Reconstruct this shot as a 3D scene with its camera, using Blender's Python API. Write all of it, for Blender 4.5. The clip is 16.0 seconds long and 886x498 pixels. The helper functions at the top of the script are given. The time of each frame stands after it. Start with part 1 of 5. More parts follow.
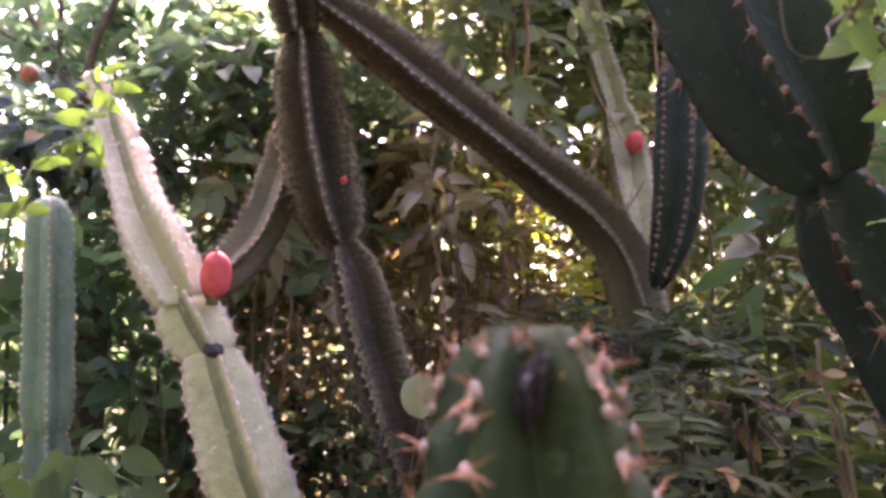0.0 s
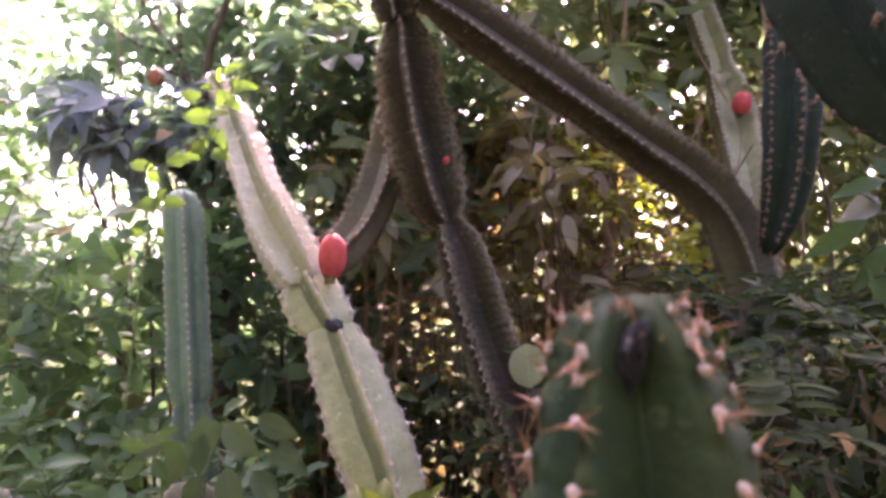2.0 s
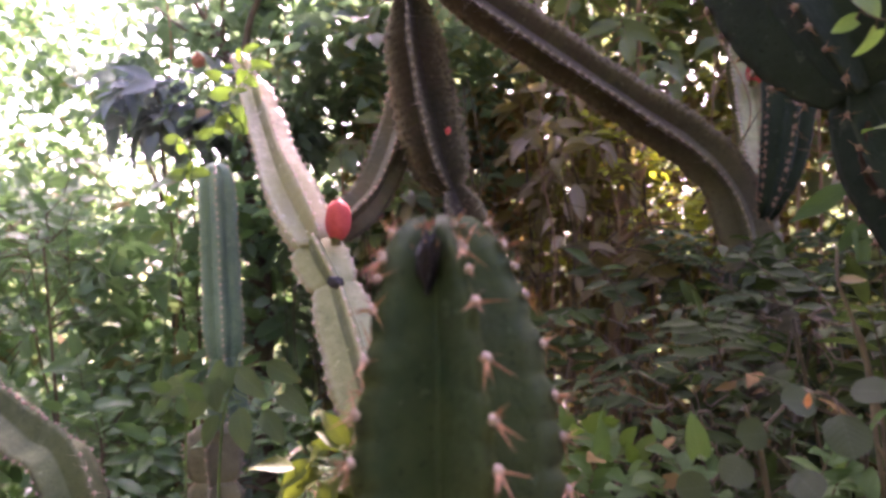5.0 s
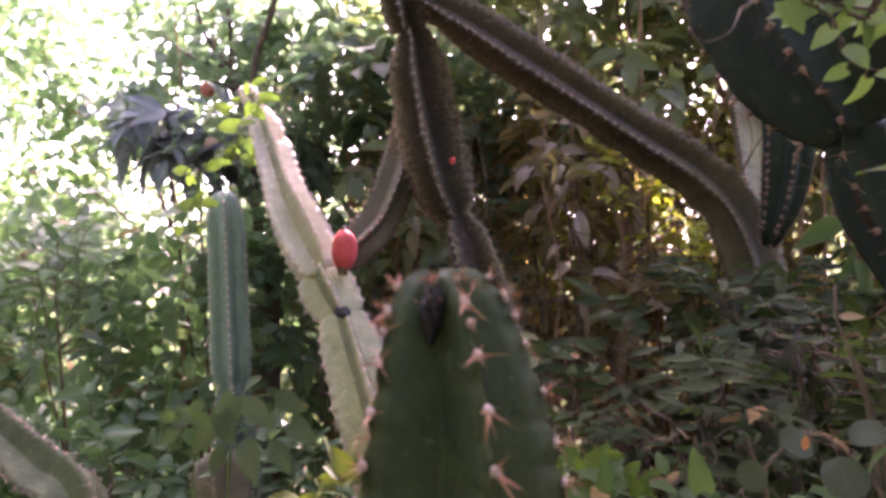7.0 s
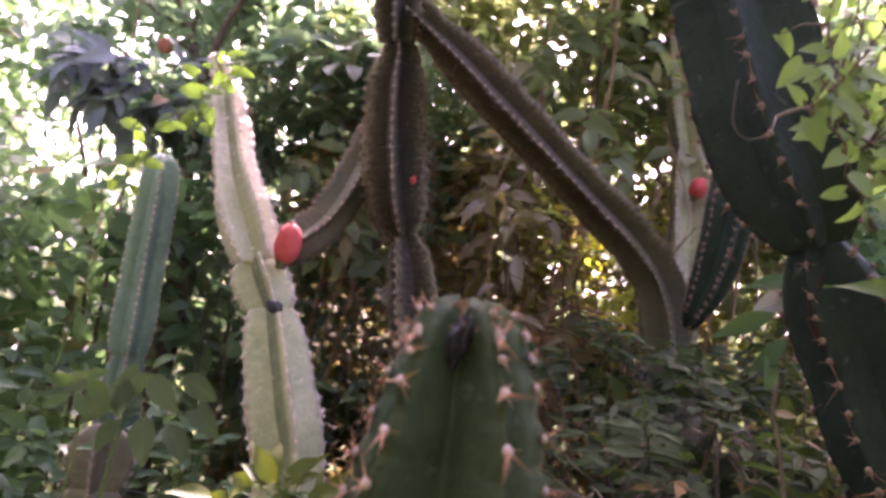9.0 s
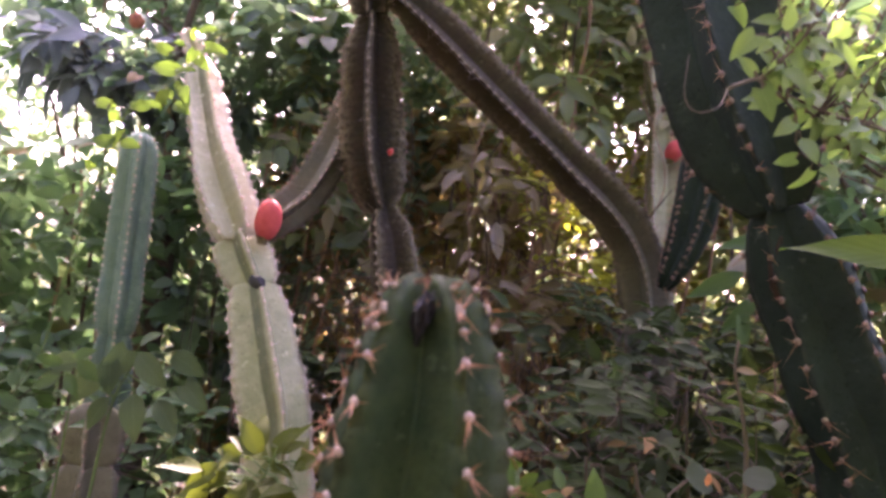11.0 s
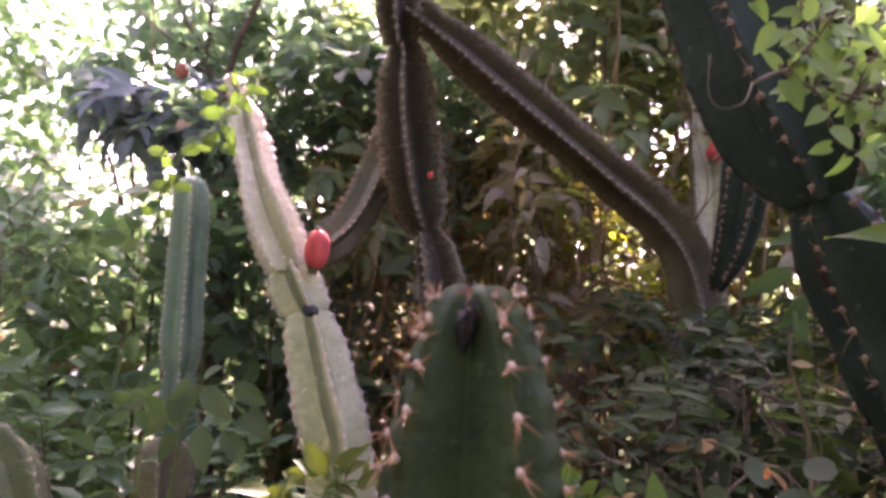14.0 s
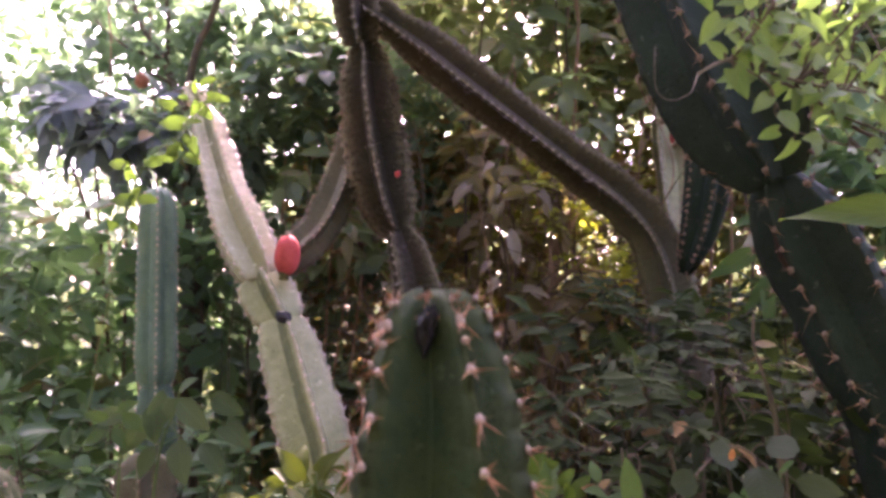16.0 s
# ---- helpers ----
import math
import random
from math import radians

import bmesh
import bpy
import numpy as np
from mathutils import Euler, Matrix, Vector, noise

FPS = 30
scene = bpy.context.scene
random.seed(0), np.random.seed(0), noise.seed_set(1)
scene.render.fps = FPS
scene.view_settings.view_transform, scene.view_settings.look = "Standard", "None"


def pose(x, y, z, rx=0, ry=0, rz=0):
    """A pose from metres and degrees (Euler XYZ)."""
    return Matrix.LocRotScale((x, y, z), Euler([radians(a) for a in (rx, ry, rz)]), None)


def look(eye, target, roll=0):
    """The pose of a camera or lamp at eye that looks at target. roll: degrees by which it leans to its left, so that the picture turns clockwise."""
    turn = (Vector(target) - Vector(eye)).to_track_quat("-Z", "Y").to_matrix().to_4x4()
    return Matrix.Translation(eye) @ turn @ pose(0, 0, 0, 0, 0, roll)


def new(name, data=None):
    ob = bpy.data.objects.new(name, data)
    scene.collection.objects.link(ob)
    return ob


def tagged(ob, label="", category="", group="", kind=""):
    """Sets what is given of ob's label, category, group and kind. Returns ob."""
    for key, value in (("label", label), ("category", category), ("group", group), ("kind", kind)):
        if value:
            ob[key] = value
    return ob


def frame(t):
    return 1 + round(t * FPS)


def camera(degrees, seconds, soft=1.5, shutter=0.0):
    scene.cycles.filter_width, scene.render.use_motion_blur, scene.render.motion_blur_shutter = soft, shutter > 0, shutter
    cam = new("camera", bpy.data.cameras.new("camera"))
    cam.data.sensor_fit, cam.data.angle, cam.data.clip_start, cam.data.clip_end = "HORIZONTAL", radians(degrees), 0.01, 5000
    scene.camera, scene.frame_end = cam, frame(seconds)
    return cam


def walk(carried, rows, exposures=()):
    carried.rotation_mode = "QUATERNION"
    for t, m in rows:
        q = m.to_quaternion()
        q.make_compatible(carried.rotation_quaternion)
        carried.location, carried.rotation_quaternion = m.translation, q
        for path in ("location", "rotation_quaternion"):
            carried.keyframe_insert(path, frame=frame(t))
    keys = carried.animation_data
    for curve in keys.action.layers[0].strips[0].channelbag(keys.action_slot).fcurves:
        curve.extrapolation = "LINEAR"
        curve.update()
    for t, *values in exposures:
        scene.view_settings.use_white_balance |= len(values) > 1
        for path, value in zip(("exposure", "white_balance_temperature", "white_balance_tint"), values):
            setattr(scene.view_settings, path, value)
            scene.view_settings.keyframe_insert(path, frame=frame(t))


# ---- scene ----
cam = camera(65.9, 16.0, soft=3.1)
cam.data.dof.use_dof, cam.data.dof.focus_distance, cam.data.dof.aperture_fstop = True, 1.2, 5.2
PATH = [
    (0, (0.103, -0.026, 1.532), (-0.004, 1.962, 1.722), -0.4),
    (0.5, (0.091, -0.037, 1.528), (-0.082, 1.946, 1.721), 0.6),
    (1, (0.096, -0.048, 1.531), (-0.11, 1.932, 1.728), 0.3),
    (1.5, (0.1, -0.061, 1.54), (-0.197, 1.909, 1.71), -0.7),
    (2, (0.103, -0.076, 1.532), (-0.298, 1.88, 1.652), -1.9),
    (2.5, (0.152, -0.092, 1.523), (-0.269, 1.861, 1.626), -2.2),
    (3, (0.205, -0.112, 1.507), (-0.236, 1.837, 1.596), -1.0),
    (3.5, (0.247, -0.125, 1.507), (-0.269, 1.806, 1.599), -1.8),
    (4, (0.266, -0.139, 1.498), (-0.335, 1.767, 1.565), -1.6),
    (6.5, (0.302, -0.137, 1.478), (-0.285, 1.773, 1.556), -1.6),
    (7, (0.297, -0.156, 1.508), (-0.314, 1.744, 1.63), -1.9),
    (7.5, (0.265, -0.156, 1.512), (-0.127, 1.797, 1.686), 3.3),
    (8, (0.21, -0.172, 1.508), (-0.277, 1.762, 1.652), 2.8),
    (8.5, (0.209, -0.162, 1.51), (-0.197, 1.785, 1.726), 7.4),
    (9, (0.193, -0.176, 1.506), (-0.146, 1.785, 1.705), 10.0),
    (11.5, (0.218, -0.201, 1.518), (-0.066, 1.776, 1.619), 7.9),
    (12, (0.216, -0.195, 1.512), (-0.126, 1.767, 1.698), 8.3),
    (12.5, (0.221, -0.215, 1.528), (-0.255, 1.723, 1.664), 5.4),
    (13, (0.214, -0.221, 1.518), (-0.233, 1.719, 1.699), 6.3),
    (13.5, (0.22, -0.218, 1.513), (-0.232, 1.72, 1.703), 6.0),
    (14, (0.228, -0.224, 1.508), (-0.205, 1.723, 1.664), 4.2),
    (14.5, (0.229, -0.234, 1.517), (-0.189, 1.708, 1.752), 2.7),
    (15, (0.231, -0.23, 1.516), (-0.191, 1.717, 1.691), 1.4),
    (15.5, (0.221, -0.233, 1.529), (-0.205, 1.712, 1.712), 1.7),
    (16, (0.247, -0.225, 1.518), (-0.123, 1.735, 1.659), 0.9),
]
walk(cam, [(t, look(eye, target, roll)) for t, eye, target, roll in PATH], exposures=[(0, 4.20, 6420, 60), (0.5, 4.39, 6420, 60), (1, 4.28, 6420, 60), (1.5, 4.28, 6420, 60), (2, 4.10, 6420, 60), (2.5, 4.05, 6420, 60), (4, 4.01, 6420, 60), (6.5, 3.94, 6420, 60), (7, 3.88, 6420, 60), (8, 3.93, 6420, 60), (9, 3.98, 6420, 60), (11.5, 4.08, 6420, 60), (12, 4.11, 6420, 60), (12.5, 3.93, 6420, 60), (16, 3.88, 6420, 60)])

# ---- light ----
SUN_HIGH, SUN_ROUND = 50.0, -15.0          # elevation, and degrees clockwise from straight ahead (+y)
world = bpy.data.worlds.new("sky")
scene.world = world
world.use_nodes = True
wn = world.node_tree.nodes
sky = wn.new("ShaderNodeTexSky")
sky.sky_type, sky.sun_disc = "NISHITA", False
sky.sun_elevation, sky.sun_rotation = radians(SUN_HIGH), radians(SUN_ROUND)
sky.air_density, sky.dust_density, sky.ozone_density = 0.8, 5.0, 0.6
wn["Background"].inputs["Strength"].default_value = 0.15
world.node_tree.links.new(sky.outputs[0], wn["Background"].inputs["Color"])
sun_data = bpy.data.lights.new("sun", "SUN")
sun_data.energy, sun_data.angle, sun_data.color = 3.2, radians(2.0), (1.0, 0.95, 0.86)
sun = new("sun", sun_data)
aim = Vector((math.sin(radians(SUN_ROUND)) * math.cos(radians(SUN_HIGH)), math.cos(radians(SUN_ROUND)) * math.cos(radians(SUN_HIGH)), math.sin(radians(SUN_HIGH))))
sun.matrix_world = Matrix.Translation(aim * 30) @ (-aim).to_track_quat("-Z", "Y").to_matrix().to_4x4()


# ---- materials ----
def mat(name):
    m = bpy.data.materials.new(name)
    m.use_nodes = True
    return m, m.node_tree.nodes, m.node_tree.links, m.node_tree.nodes["Principled BSDF"]


def mixer(n, l, kind, fac, a, b):
    x = n.new("ShaderNodeMix")
    x.data_type, x.blend_type = "RGBA", kind
    for sock, v in ((x.inputs[0], fac), (x.inputs[6], a), (x.inputs[7], b)):
        if hasattr(v, "is_output"):
            l.new(v, sock)
        elif isinstance(v, tuple):
            sock.default_value = (*v, 1)
        else:
            sock.default_value = v
    return x.outputs[2]


def noise_ramp(n, l, scale, lo, hi, detail=4.0, rough=0.6, coord="Object"):
    tc = n.new("ShaderNodeTexCoord")
    t = n.new("ShaderNodeTexNoise")
    t.inputs["Scale"].default_value, t.inputs["Detail"].default_value, t.inputs["Roughness"].default_value = scale, detail, rough
    l.new(tc.outputs[coord], t.inputs["Vector"])
    r = n.new("ShaderNodeMapRange")
    r.inputs["From Min"].default_value, r.inputs["From Max"].default_value = lo, hi
    l.new(t.outputs["Fac"], r.inputs["Value"])
    return r.outputs["Result"]


def bump(n, l, bsdf, height, strength, distance):
    b = n.new("ShaderNodeBump")
    b.inputs["Strength"].default_value, b.inputs["Distance"].default_value = strength, distance
    l.new(height, b.inputs["Height"])
    l.new(b.outputs["Normal"], bsdf.inputs["Normal"])


def math_node(n, l, op, a, b):
    x = n.new("ShaderNodeMath")
    x.operation = op
    for sock, v in zip(x.inputs, (a, b)):
        if hasattr(v, "is_output"):
            l.new(v, sock)
        else:
            sock.default_value = v
    return x.outputs[0]


def skin(name, base, dark, bloom, crest, bloom_amount=0.5, crest_amount=0.7, rough=0.5, stain=None, stain_amount=0.0, wrinkle=0.06, cork=None, shadowed=None, fur_lit=7.0, cork_z=(1.92, 1.70)):
    """Cactus skin: two tones, a waxy bloom in patches, corky crests, brown stains, cross wrinkles and scars. The crest
    band and the darker flank also paint in light and shade.
    """
    m, n, l, b = mat(name)
    col = mixer(n, l, "MIX", noise_ramp(n, l, 9, 0.35, 0.65), dark, base)
    col = mixer(n, l, "MIX", math_node(n, l, "MULTIPLY", noise_ramp(n, l, 24, 0.42, 0.70, 6.0, 0.7), bloom_amount), col, bloom)
    if stain:
        col = mixer(n, l, "MIX", math_node(n, l, "MULTIPLY", noise_ramp(n, l, 6.5, 0.40, 0.58, 5.0, 0.65), stain_amount), col, stain)
    # Darker tone on one rib flank, painting the shade in the groove.
    if shadowed:
        ab = n.new("ShaderNodeAttribute"); ab.attribute_name = "shadowed"
        col = mixer(n, l, "MIX", math_node(n, l, "MULTIPLY", ab.outputs["Fac"], math_node(n, l, "ADD", 0.6, math_node(n, l, "MULTIPLY", noise_ramp(n, l, 30, 0.3, 0.7), 0.35))), col, shadowed)
    if cork:
        tc = n.new("ShaderNodeTexCoord")
        sep = n.new("ShaderNodeSeparateXYZ")
        l.new(tc.outputs["Object"], sep.inputs[0])
        old = n.new("ShaderNodeMapRange")
        old.inputs["From Min"].default_value, old.inputs["From Max"].default_value = cork_z
        l.new(math_node(n, l, "ADD", sep.outputs["Z"], math_node(n, l, "MULTIPLY", noise_ramp(n, l, 14, 0.2, 0.8), 0.1)), old.inputs["Value"])
        col = mixer(n, l, "MIX", math_node(n, l, "MULTIPLY", old.outputs["Result"], 0.85), col, cork)
    # Pale crest: wool, its band widened to paint the lit flank beside it.
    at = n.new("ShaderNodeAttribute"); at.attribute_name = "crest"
    edge = math_node(n, l, "MULTIPLY", math_node(n, l, "POWER", at.outputs["Fac"], fur_lit), crest_amount)
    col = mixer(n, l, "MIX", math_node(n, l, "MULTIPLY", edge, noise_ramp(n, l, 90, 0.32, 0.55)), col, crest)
    col = mixer(n, l, "MIX", math_node(n, l, "MULTIPLY", noise_ramp(n, l, 150, 0.62, 0.70, 2.0), 0.55), col, tuple(c * 0.4 for c in dark))
    col = mixer(n, l, "MIX", math_node(n, l, "MULTIPLY", noise_ramp(n, l, 45, 0.64, 0.70, 3.0), 0.5), col, tuple(min(1, c * 1.2 + 0.04) for c in bloom))
    al = n.new("ShaderNodeAttribute"); al.attribute_name = "along"
    wob = math_node(n, l, "ADD", math_node(n, l, "MULTIPLY", al.outputs["Fac"], 300.0), math_node(n, l, "MULTIPLY", noise_ramp(n, l, 12, 0.0, 1.0), 22.0))
    wave = math_node(n, l, "MULTIPLY", math_node(n, l, "ADD", math_node(n, l, "SINE", wob, 0.0), 1.0), wrinkle)
    col = mixer(n, l, "MULTIPLY", math_node(n, l, "MULTIPLY", wave, 0.5), col, (0.62, 0.62, 0.6))
    l.new(col, b.inputs["Base Color"])
    b.inputs["Roughness"].default_value = rough
    b.inputs["Specular IOR Level"].default_value = 0.35 if rough < 0.58 else 0.15
    bump(n, l, b, math_node(n, l, "ADD", noise_ramp(n, l, 110, 0.2, 0.8, 5.0), math_node(n, l, "MULTIPLY", wave, 1.6)), 0.5, 0.002)
    return m


def plain(name, a, b_col, scale=30, rough=0.7, strength=0.3, gloss=0.3):
    m, n, l, b = mat(name)
    b.inputs["Specular IOR Level"].default_value = gloss
    col = mixer(n, l, "MIX", noise_ramp(n, l, scale, 0.35, 0.65), a, b_col)
    l.new(col, b.inputs["Base Color"])
    b.inputs["Roughness"].default_value = rough
    bump(n, l, b, noise_ramp(n, l, scale * 4, 0.2, 0.8), strength, 0.003)
    return m


def leaf_mat(name, low, high, through_light, dead=(0.2, 0.12, 0.05), dead_part=0.04, rough=0.55, own=False, shine=0.3, thin=0.42):
    """Leaf: tone varies leaf by leaf, blotches on the blade, light through the blade."""
    m, n, l, b = mat(name)
    low, high, through_light = [(1.07 * c[0], c[1], c[2]) for c in (low, high, through_light)]
    if own:
        rnd = n.new("ShaderNodeObjectInfo").outputs["Random"]
    else:
        rnd = n.new("ShaderNodeNewGeometry").outputs["Random Per Island"]
    col = mixer(n, l, "MIX", rnd, low, high)
    spot = noise_ramp(n, l, 60, 0.5, 0.75, 3.0, coord="Generated" if own else "Object")
    k = n.new("ShaderNodeMath"); k.operation = "MULTIPLY"; k.inputs[1].default_value = 0.45
    l.new(spot, k.inputs[0])
    col = mixer(n, l, "MIX", k.outputs[0], col, tuple(0.5 * c for c in low))
    if own:
        tc = n.new("ShaderNodeTexCoord")
        sep = n.new("ShaderNodeSeparateXYZ")
        l.new(tc.outputs["Generated"], sep.inputs[0])
        off = math_node(n, l, "ABSOLUTE", math_node(n, l, "SUBTRACT", sep.outputs["Y"], 0.5), 0.0)
        rib = math_node(n, l, "LESS_THAN", off, 0.022)
        side = math_node(n, l, "SINE", math_node(n, l, "SUBTRACT", math_node(n, l, "MULTIPLY", sep.outputs["X"], 44.0), math_node(n, l, "MULTIPLY", off, 34.0)), 0.0)
        vein = math_node(n, l, "MAXIMUM", rib, math_node(n, l, "GREATER_THAN", side, 0.93))
        col = mixer(n, l, "MIX", math_node(n, l, "MULTIPLY", vein, 0.16), col, tuple(min(1, 1.7 * c + 0.03) for c in high))
        bump(n, l, b, math_node(n, l, "ADD", side, noise_ramp(n, l, 18, 0.2, 0.8, 4.0, coord="Generated")), 0.2, 0.0012)
        dust = math_node(n, l, "MULTIPLY", noise_ramp(n, l, 5, 0.5, 0.8, 5.0, coord="Generated"), 0.3)
        col = mixer(n, l, "MIX", dust, col, tuple(0.9 * c + 0.012 for c in high))
    gt = n.new("ShaderNodeMath"); gt.operation = "GREATER_THAN"; gt.inputs[1].default_value = 1.0 - dead_part
    wob = n.new("ShaderNodeMath"); wob.operation = "FRACT"
    w2 = n.new("ShaderNodeMath"); w2.operation = "MULTIPLY"; w2.inputs[1].default_value = 17.31
    l.new(rnd, w2.inputs[0]); l.new(w2.outputs[0], wob.inputs[0]); l.new(wob.outputs[0], gt.inputs[0])
    col = mixer(n, l, "MIX", gt.outputs[0], col, dead)
    l.new(col, b.inputs["Base Color"])
    b.inputs["Roughness"].default_value = rough
    b.inputs["Specular IOR Level"].default_value = shine
    tr = n.new("ShaderNodeBsdfTranslucent")
    l.new(mixer(n, l, "MULTIPLY", 0.35, mixer(n, l, "MIX", 0.75, col, through_light), (1.0, 0.95, 0.5)), tr.inputs["Color"])
    ms = n.new("ShaderNodeMixShader")
    ms.inputs[0].default_value = thin
    l.new(b.outputs[0], ms.inputs[1]); l.new(tr.outputs[0], ms.inputs[2])
    l.new(ms.outputs[0], n["Material Output"].inputs["Surface"])
    return m


M_PALE = skin("skin_pale", (0.248, 0.249, 0.126), (0.179, 0.190, 0.089), (0.342, 0.328, 0.194), (0.72, 0.57, 0.50), 0.6, 0.9, 0.5, shadowed=(0.085, 0.10, 0.05))
# Scurf on the upper joint, its pallor also painting the sun patch there.
M_PINK = skin("skin_scurfy", (0.58, 0.50, 0.38), (0.44, 0.40, 0.27), (0.85, 0.73, 0.64), (0.800, 0.680, 0.620), 0.95, 0.9, 0.36, cork=(0.30, 0.285, 0.16), shadowed=(0.17, 0.175, 0.10), cork_z=(1.90, 1.76))
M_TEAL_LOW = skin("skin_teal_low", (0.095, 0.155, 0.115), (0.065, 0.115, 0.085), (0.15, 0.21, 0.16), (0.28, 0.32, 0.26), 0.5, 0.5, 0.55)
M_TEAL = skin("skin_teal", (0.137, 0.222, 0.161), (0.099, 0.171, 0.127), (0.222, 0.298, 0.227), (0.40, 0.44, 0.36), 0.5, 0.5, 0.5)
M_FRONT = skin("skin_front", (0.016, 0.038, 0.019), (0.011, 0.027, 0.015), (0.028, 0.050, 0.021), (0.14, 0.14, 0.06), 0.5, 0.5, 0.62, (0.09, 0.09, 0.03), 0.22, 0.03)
# Broad pale crest here is part wool, part painted light on the flank.
M_DARK = skin("skin_dark", (0.022, 0.018, 0.008), (0.012, 0.010, 0.006), (0.038, 0.031, 0.014), (0.30, 0.255, 0.18), 0.45, 0.85, 0.6, (0.034, 0.022, 0.016), 0.75, 0.3, fur_lit=2.6)
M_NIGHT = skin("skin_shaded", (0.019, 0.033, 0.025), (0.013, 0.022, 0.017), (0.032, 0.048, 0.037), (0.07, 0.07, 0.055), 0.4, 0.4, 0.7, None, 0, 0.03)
M_GREY = skin("skin_grey", (0.208, 0.212, 0.098), (0.136, 0.145, 0.065), (0.289, 0.281, 0.150), (0.58, 0.52, 0.44), 0.6, 0.7, 0.6, (0.16, 0.13, 0.09), 0.4)
M_GREYGREEN = skin("skin_grey_green", (0.07, 0.088, 0.042), (0.044, 0.058, 0.028), (0.11, 0.125, 0.066), (0.22, 0.20, 0.14), 0.6, 0.8, 0.6)
# Same broad crest: wool plus light painted beside the rib.
M_CORKY = skin("skin_corky", (0.041, 0.035, 0.015), (0.019, 0.016, 0.008), (0.071, 0.061, 0.026), (0.28, 0.23, 0.15), 0.5, 0.85, 0.6, (0.036, 0.023, 0.015), 0.65, 0.14, (0.135, 0.125, 0.088), fur_lit=3.2)
M_LIMB = skin("skin_limb", (0.101, 0.101, 0.068), (0.068, 0.067, 0.046), (0.137, 0.133, 0.096), (0.30, 0.25, 0.19), 0.5, 0.7, 0.6, (0.12, 0.09, 0.06), 0.4, 0.1, fur_lit=8.0)
M_RUST = plain("corky_rust", (0.054, 0.029, 0.019), (0.022, 0.014, 0.011), 70, 0.9, strength=0.8)
M_STUMP = skin("skin_stump", (0.18, 0.165, 0.11), (0.12, 0.115, 0.075), (0.25, 0.225, 0.16), (0.34, 0.28, 0.22), 0.5, 0.7, 0.6, (0.11, 0.09, 0.065), 0.3)
M_FELT = plain("felt", (0.74, 0.55, 0.50), (0.52, 0.33, 0.28), 300, 0.95)
M_SCAR = plain("scar", (0.012, 0.012, 0.02), (0.03, 0.025, 0.03), 60, 0.5)
M_FELT_DULL = plain("felt_dull", (0.22, 0.15, 0.12), (0.12, 0.08, 0.065), 300, 0.95)
M_FELT_NEAR = plain("felt_near", (0.408, 0.315, 0.281), (0.281, 0.204, 0.170), 300, 0.95)
M_FELT_MID = plain("felt_mid", (0.42, 0.29, 0.25), (0.26, 0.17, 0.14), 300, 0.95)
M_SPINE = plain("spine", (0.38, 0.19, 0.11), (0.24, 0.105, 0.06), 60, 0.55)
M_SPINE_WHITE = plain("spine_white", (0.80, 0.70, 0.64), (0.60, 0.47, 0.42), 60, 0.8)
M_SPINE_PALE = plain("spine_pale", (0.62, 0.50, 0.42), (0.40, 0.30, 0.24), 60, 0.7)
M_SPINE_DULL = plain("spine_dull", (0.40, 0.33, 0.28), (0.25, 0.20, 0.165), 60, 0.7)
M_FRUIT = plain("fruit_skin", (0.54, 0.095, 0.088), (0.42, 0.062, 0.06), 35, 0.65, gloss=0.08)
M_FRUIT_END = plain("fruit_end", (0.16, 0.14, 0.06), (0.08, 0.06, 0.03), 80, 0.8)
M_BARK = plain("bark", (0.125, 0.095, 0.06), (0.06, 0.045, 0.032), 25, 0.85, strength=0.6)
M_BARK_BROWN = plain("bark_brown", (0.34, 0.21, 0.13), (0.20, 0.125, 0.08), 25, 0.8, strength=0.6)
M_SOIL = plain("soil", (0.07, 0.05, 0.035), (0.035, 0.026, 0.02), 6, 0.95, strength=0.8)
# L_FAR, L_LEFT and L_CANOPY carry extra blue to paint the haze up there.
L_FAR = leaf_mat("leaf_far", (0.072, 0.102, 0.058), (0.156, 0.198, 0.101), (0.264, 0.372, 0.187), dead_part=0.10, thin=0.52)
L_BROWN = leaf_mat("leaf_brown_wood", (0.090, 0.074, 0.036), (0.192, 0.150, 0.066), (0.408, 0.324, 0.096), dead=(0.26, 0.17, 0.11), dead_part=0.3)
L_LEFT = leaf_mat("leaf_left", (0.058, 0.125, 0.070), (0.145, 0.250, 0.114), (0.180, 0.360, 0.132), shine=0.35, rough=0.45)
L_CANOPY = leaf_mat("leaf_canopy", (0.066, 0.118, 0.094), (0.130, 0.195, 0.137), (0.210, 0.370, 0.182), shine=0.2, thin=0.52)
# Brighter, yellower leaf tones that paint in sunlight coming through the wood.
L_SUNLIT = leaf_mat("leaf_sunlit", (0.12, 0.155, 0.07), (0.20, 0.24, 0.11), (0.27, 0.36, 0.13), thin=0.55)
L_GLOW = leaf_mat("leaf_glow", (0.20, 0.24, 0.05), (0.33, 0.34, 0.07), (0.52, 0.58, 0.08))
# Leaf tones dropped far down to paint the deep shade under the bush.
L_SHADE = leaf_mat("leaf_deep_shade", (0.015, 0.025, 0.012), (0.031, 0.046, 0.020), (0.060, 0.093, 0.021), dead_part=0.08, shine=0.12)
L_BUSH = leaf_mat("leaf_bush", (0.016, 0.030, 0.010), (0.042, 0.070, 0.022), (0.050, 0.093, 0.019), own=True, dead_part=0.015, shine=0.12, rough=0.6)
L_VINE = leaf_mat("leaf_vine", (0.052, 0.111, 0.034), (0.155, 0.229, 0.089), (0.192, 0.354, 0.059), own=True, dead_part=0.0)
